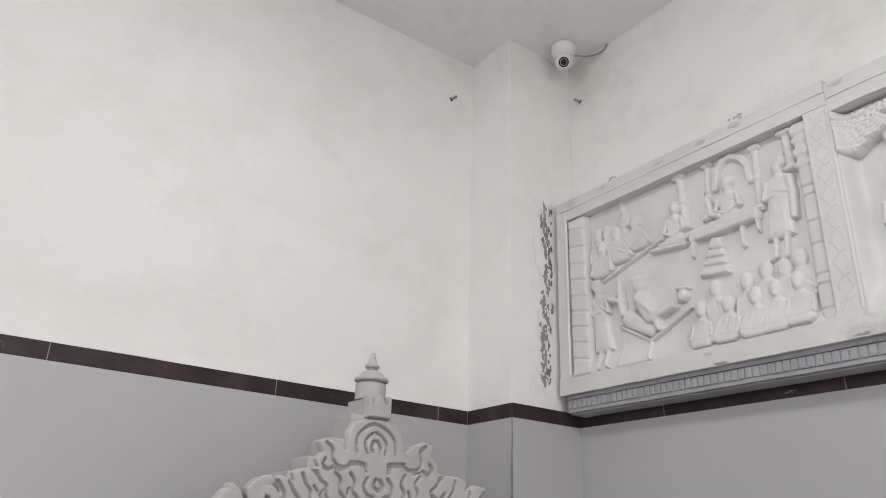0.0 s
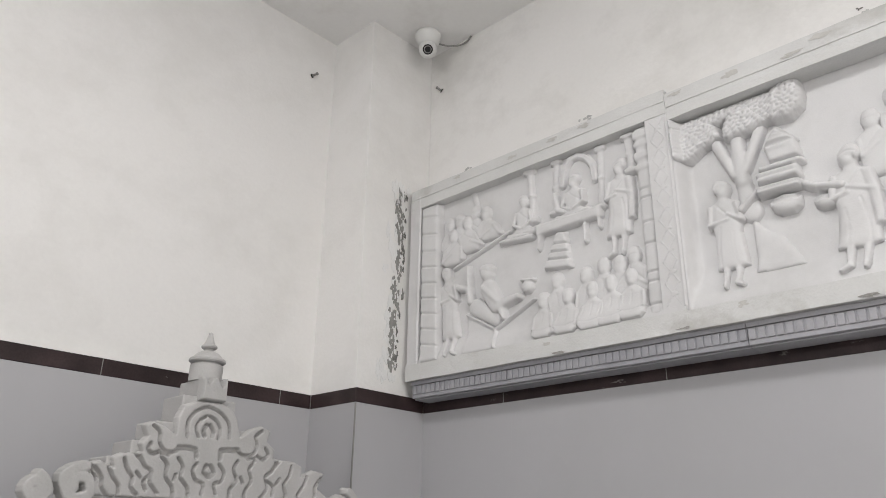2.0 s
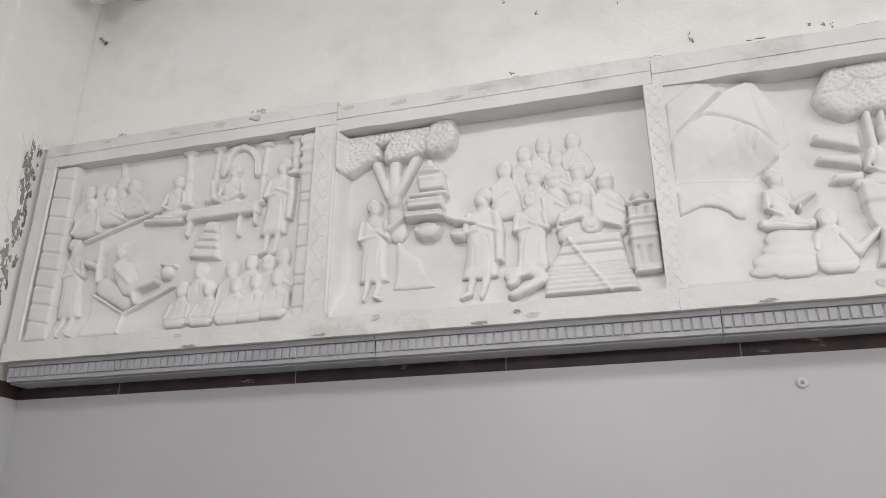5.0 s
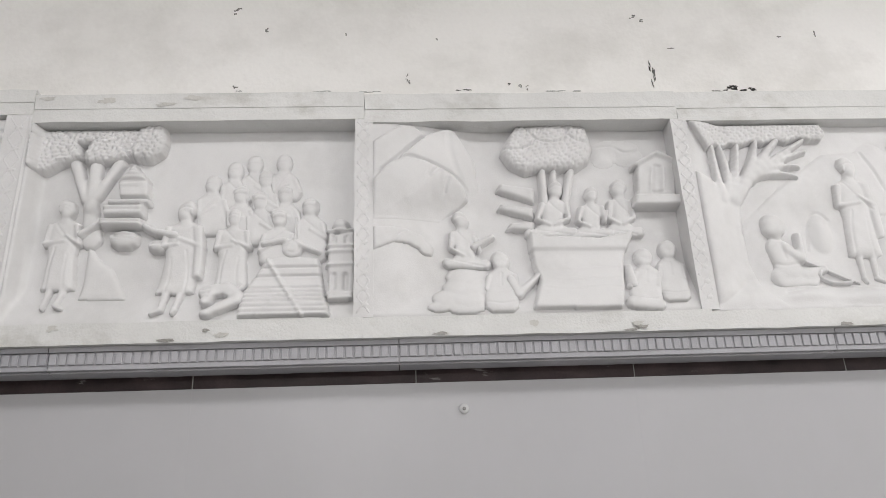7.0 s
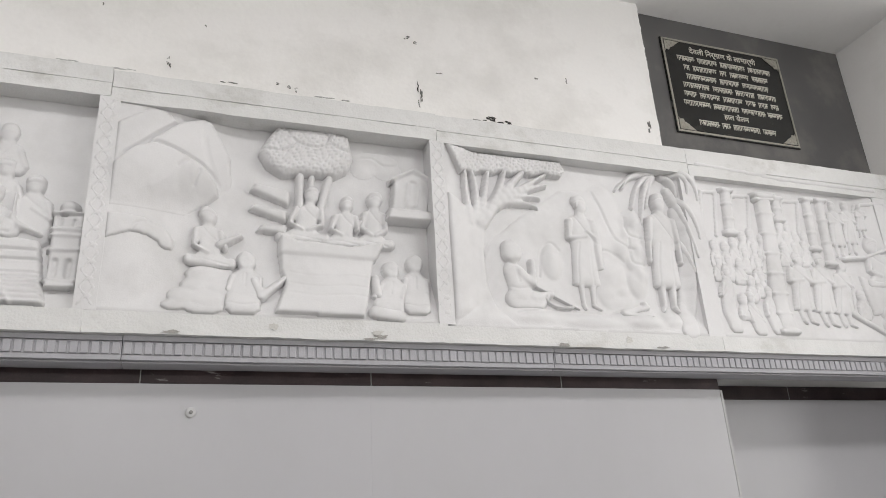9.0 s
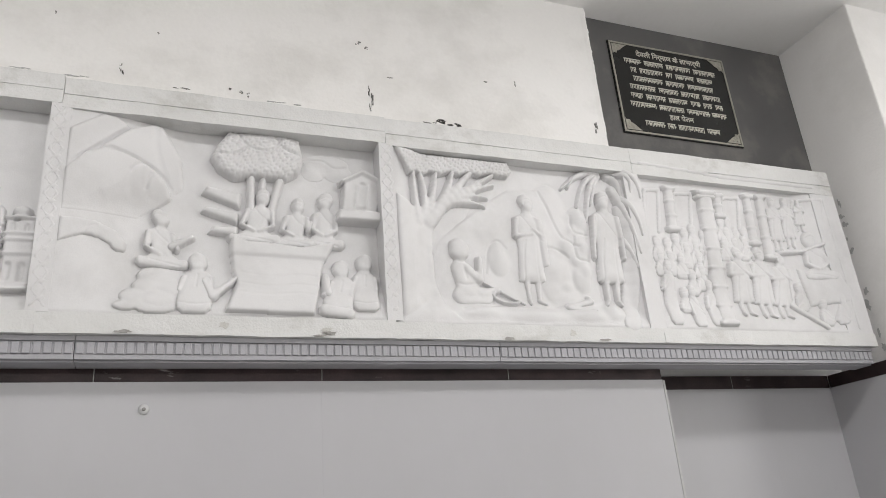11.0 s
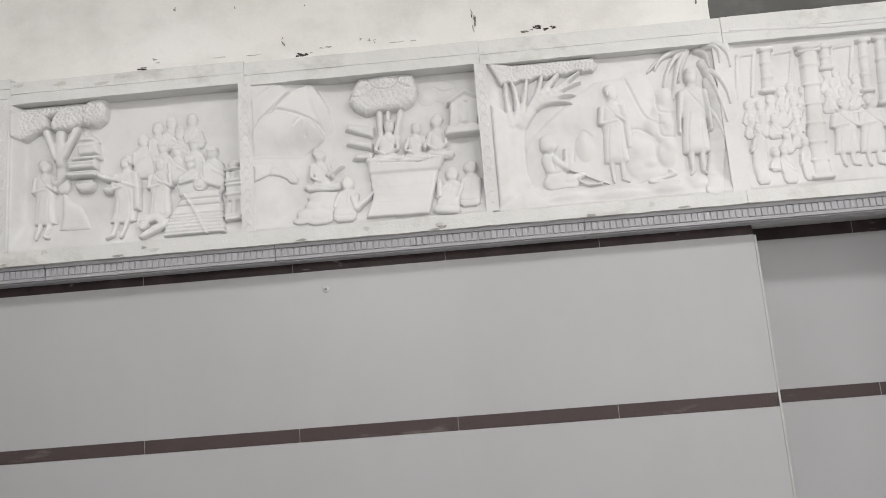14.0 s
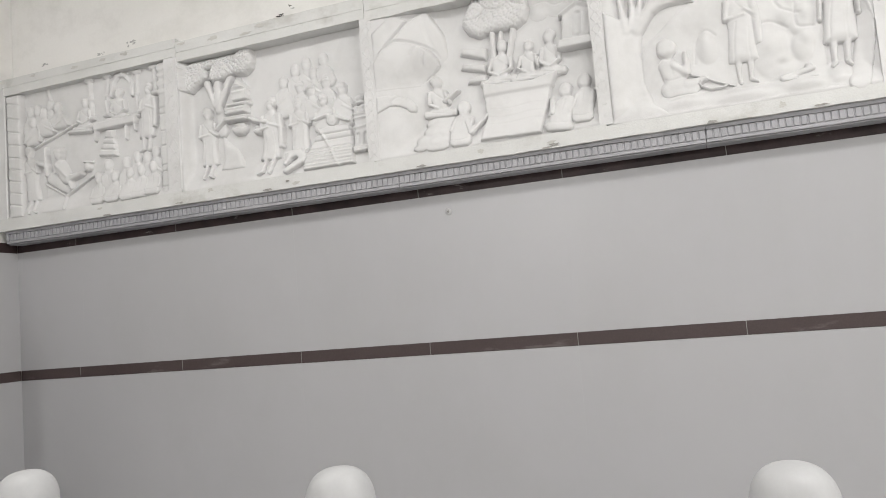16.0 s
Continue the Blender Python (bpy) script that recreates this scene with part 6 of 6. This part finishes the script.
def crest_box(name, u0, u1, z0, z1, d0=0.0, d1=T):
    return block(name, CX + u0, CX + u1, CY + d0, CY + d1, z0, z1, STONE, crest, bevel=0.004)


steps = ((0.036, CZ), (0.075, CZ - 0.045), (0.135, CZ - 0.115), (0.185, CZ - 0.165), (0.235, CZ - 0.205), (0.30, CZ - 0.26))
for i, (half, top) in enumerate(steps):
    low = steps[i + 1][1] if i + 1 < len(steps) else 0.90
    crest_box("tier", -half, half, low, top, 0.02, T)
crest_box("base_block", -0.55, 0.55, 0.0, 0.90, 0.0, T + 0.2)
c = Carving(CY + 0.02, 0.0022, 0.002, 8, 0.8)
c.poly([(1.740, 1.776), (1.740, 1.840), (1.755, 1.816), (1.768, 1.836), (1.782, 1.834), (1.793, 1.812), (1.808, 1.844), (1.810, 1.776)], 0.024, 0.004)
c.build("crown_block", crest, mat=STONE, south=True)
c = Carving(CY + 0.02, 0.0022, 0.002, 8, 0.8)
c.poly([(1.731, 1.771), (1.700, 1.758), (1.687, 1.726), (1.688, 1.687), (1.660, 1.703), (1.629, 1.711), (1.608, 1.700), (1.620, 1.676), (1.605, 1.657), (1.613, 1.640), (1.588, 1.634), (1.563, 1.631), (1.547, 1.621), (1.553, 1.600), (1.523, 1.613), (1.500, 1.607), (1.522, 1.576), (1.483, 1.537), (2.202, 1.538), (2.124, 1.586), (2.144, 1.627), (2.107, 1.632), (2.066, 1.614), (2.069, 1.639), (2.041, 1.650), (2.006, 1.650), (1.971, 1.655), (1.976, 1.675), (1.949, 1.694), (1.957, 1.723), (1.927, 1.732), (1.892, 1.718), (1.865, 1.698), (1.854, 1.738), (1.830, 1.769), (1.793, 1.776)], 0.016, 0.006)
c.groove([(1.718, 1.684), (1.715, 1.718), (1.728, 1.740), (1.747, 1.754), (1.764, 1.760)], 0.0041, 0.02)
c.groove([(1.833, 1.691), (1.827, 1.725), (1.806, 1.746), (1.782, 1.757), (1.764, 1.760)], 0.0041, 0.02)
c.groove([(1.748, 1.684), (1.739, 1.707), (1.747, 1.726), (1.763, 1.737)], 0.0037, 0.02)
c.groove([(1.802, 1.687), (1.804, 1.711), (1.790, 1.730), (1.771, 1.738)], 0.0037, 0.02)
c.groove([(1.764, 1.689), (1.759, 1.700), (1.765, 1.715)], 0.0052, 0.02)
c.groove([(1.784, 1.690), (1.786, 1.702), (1.776, 1.716)], 0.0052, 0.02)
c.groove([(1.700, 1.656), (1.725, 1.657), (1.744, 1.655)], 0.0059, 0.02)
c.groove([(1.861, 1.664), (1.834, 1.662), (1.814, 1.659)], 0.0059, 0.02)
c.groove([(1.745, 1.654), (1.749, 1.638)], 0.0059, 0.02)
c.groove([(1.814, 1.657), (1.814, 1.640)], 0.0059, 0.02)
c.groove([(1.630, 1.700), (1.648, 1.687), (1.650, 1.665), (1.664, 1.647), (1.685, 1.644), (1.699, 1.651)], 0.0041, 0.02)
c.groove([(1.929, 1.719), (1.911, 1.703), (1.916, 1.678), (1.906, 1.657), (1.881, 1.652), (1.864, 1.659)], 0.0041, 0.02)
c.groove([(1.630, 1.659), (1.625, 1.646), (1.637, 1.636), (1.652, 1.642)], 0.0044, 0.02)
c.groove([(1.943, 1.675), (1.953, 1.661), (1.941, 1.648), (1.921, 1.654)], 0.0044, 0.02)
c.groove([(1.573, 1.621), (1.583, 1.599), (1.599, 1.581), (1.598, 1.559), (1.615, 1.544)], 0.0041, 0.02)
c.groove([(2.031, 1.637), (2.025, 1.610), (2.010, 1.588), (2.019, 1.563), (2.001, 1.545)], 0.0041, 0.02)
c.groove([(1.610, 1.628), (1.623, 1.608), (1.640, 1.597), (1.641, 1.572), (1.662, 1.550)], 0.0041, 0.02)
c.groove([(1.979, 1.641), (1.969, 1.619), (1.951, 1.605), (1.958, 1.576), (1.940, 1.551)], 0.0041, 0.02)
c.groove([(1.661, 1.630), (1.678, 1.613), (1.677, 1.587), (1.696, 1.565), (1.701, 1.544)], 0.0041, 0.02)
c.groove([(1.914, 1.640), (1.900, 1.619), (1.910, 1.592), (1.894, 1.567), (1.895, 1.545)], 0.0041, 0.02)
c.groove([(1.704, 1.631), (1.718, 1.612), (1.714, 1.588), (1.735, 1.567), (1.740, 1.546)], 0.0041, 0.02)
c.groove([(1.865, 1.637), (1.855, 1.616), (1.867, 1.591), (1.850, 1.568), (1.851, 1.546)], 0.0041, 0.02)
c.groove([(1.753, 1.623), (1.744, 1.605), (1.755, 1.584), (1.775, 1.577), (1.774, 1.555)], 0.0041, 0.02)
c.groove([(1.814, 1.625), (1.829, 1.607), (1.824, 1.585), (1.805, 1.578), (1.812, 1.556)], 0.0041, 0.02)
c.groove([(1.778, 1.620), (1.773, 1.604), (1.788, 1.593)], 0.0052, 0.02)
c.groove([(1.790, 1.620), (1.800, 1.605), (1.788, 1.593)], 0.0052, 0.02)
c.groove([(1.542, 1.599), (1.554, 1.578), (1.570, 1.560), (1.571, 1.538)], 0.0041, 0.02)
c.groove([(2.083, 1.614), (2.074, 1.587), (2.057, 1.565), (2.065, 1.538)], 0.0041, 0.02)
c.groove([(1.511, 1.597), (1.529, 1.576), (1.533, 1.554), (1.548, 1.537)], 0.0041, 0.02)
c.groove([(2.131, 1.613), (2.112, 1.586), (2.114, 1.559), (2.099, 1.537)], 0.0041, 0.02)
c.groove([(1.596, 1.634), (1.611, 1.620)], 0.0037, 0.02)
c.groove([(1.995, 1.650), (1.980, 1.632)], 0.0037, 0.02)
c.groove([(1.678, 1.637), (1.660, 1.638)], 0.0037, 0.02)
c.groove([(1.893, 1.646), (1.913, 1.648)], 0.0037, 0.02)
c.groove([(1.642, 1.590), (1.625, 1.576), (1.632, 1.556)], 0.0037, 0.02)
c.groove([(1.952, 1.596), (1.977, 1.582), (1.976, 1.559)], 0.0037, 0.02)
c.groove([(1.702, 1.595), (1.699, 1.581)], 0.0037, 0.02)
c.groove([(1.878, 1.599), (1.886, 1.584)], 0.0037, 0.02)
c.groove([(1.607, 1.593), (1.617, 1.582)], 0.0037, 0.02)
c.groove([(1.995, 1.602), (1.985, 1.589)], 0.0037, 0.02)
c.build("carved_front", crest, mat=STONE, south=True)
c = Carving(CY + 0.02, 0.0022, 0.002, 8, 0.8)
c.branch((1.489, 1.597), (1.460, 1.593), (1.445, 1.572), 0.012, 0.012, 0.028)
c.branch((1.445, 1.572), (1.448, 1.548), (1.467, 1.531), 0.012, 0.012, 0.028)
c.branch((1.467, 1.531), (1.489, 1.528), (1.505, 1.540), 0.012, 0.012, 0.028)
c.branch((1.505, 1.540), (1.507, 1.557), (1.496, 1.572), 0.012, 0.012, 0.028)
c.branch((1.496, 1.572), (1.481, 1.577), (1.469, 1.571), 0.012, 0.012, 0.028)
c.branch((1.469, 1.571), (1.466, 1.561), (1.470, 1.551), 0.012, 0.012, 0.028)
c.build("scroll", crest, mat=STONE, south=True)
c = Carving(CY + 0.02, 0.0022, 0.002, 8, 0.8)
c.branch((1.400, 1.573), (1.416, 1.560), (1.420, 1.542), 0.012, 0.012, 0.028)
c.branch((1.420, 1.542), (1.412, 1.529), (1.397, 1.526), 0.012, 0.012, 0.028)
c.branch((1.397, 1.526), (1.384, 1.533), (1.378, 1.545), 0.012, 0.012, 0.028)
c.branch((1.378, 1.545), (1.381, 1.556), (1.390, 1.561), 0.012, 0.012, 0.028)
c.branch((1.390, 1.561), (1.400, 1.558), (1.406, 1.550), 0.012, 0.012, 0.028)
c.branch((1.406, 1.550), (1.405, 1.543), (1.400, 1.539), 0.012, 0.012, 0.028)
c.build("scroll", crest, mat=STONE, south=True)
c = Carving(CY + 0.02, 0.0022, 0.002, 8, 0.8)
c.branch((2.227, 1.582), (2.261, 1.559), (2.265, 1.527), 0.012, 0.012, 0.028)
c.branch((2.265, 1.527), (2.240, 1.504), (2.204, 1.499), 0.012, 0.012, 0.028)
c.branch((2.204, 1.499), (2.175, 1.512), (2.165, 1.533), 0.012, 0.012, 0.028)
c.branch((2.165, 1.533), (2.176, 1.553), (2.200, 1.561), 0.012, 0.012, 0.028)
c.branch((2.200, 1.561), (2.222, 1.555), (2.233, 1.542), 0.012, 0.012, 0.028)
c.branch((2.233, 1.542), (2.229, 1.529), (2.216, 1.523), 0.012, 0.012, 0.028)
c.build("scroll", crest, mat=STONE, south=True)
crest_box("wing", -0.50, 0.50, 0.90, CZ - 0.33, 0.02, T)
# bell-shaped finial with collars
fin = part("finial", lathe(bmesh.new(), [(0.042, 0.0), (0.042, 0.042), (0.039, 0.045), (0.034, 0.047), (0.034, 0.049), (0.043, 0.050), (0.047, 0.053), (0.0475, 0.057), (0.045, 0.061), (0.040, 0.063), (0.036, 0.067), (0.029, 0.075), (0.018, 0.081), (0.012, 0.083), (0.012, 0.087), (0.018, 0.089), (0.021, 0.093), (0.020, 0.097), (0.015, 0.100), (0.011, 0.110), (0.008, 0.120), (0.006, 0.126), (0.006, 0.131), (0.001, 0.134)], (CX, CY + 0.06, CZ), 64), STONE, crest, "turned bell-shaped finial")
adopt(crest)

# ---- marble posts with ball tops ----
post = thing("ball_post", (0, 0, 0), "white marble post topped with a smooth ball", "post", "row of ball-topped posts")
part("ball", lathe(bmesh.new(), [(0.03 if i == 0 else 0.070 * max(0.0, math.sin(math.radians(25 + 155 * i / 22))) ** 0.74 * (1 - 0.10 * max(0, 0.5 - i / 22)) + 0.0005, -0.071 * math.cos(math.radians(25 + 155 * i / 22)) + 1.053) for i in range(23)], (0, 0, 0), 40), BALL, post, "smooth rounded marble ball", smooth=True)
part("shaft", lathe(bmesh.new(), [(0.055, 0.0), (0.055, 0.06), (0.035, 0.10), (0.032, 0.50), (0.036, 0.91), (0.045, 0.95), (0.032, 0.986)], (0, 0, 0), 28), BALL, post, smooth=True)
post.location = (1.30, -0.428, 0.0)
for y in (-1.256, -2.084):
    copy_thing(post, pose(1.30, y, 0.0))
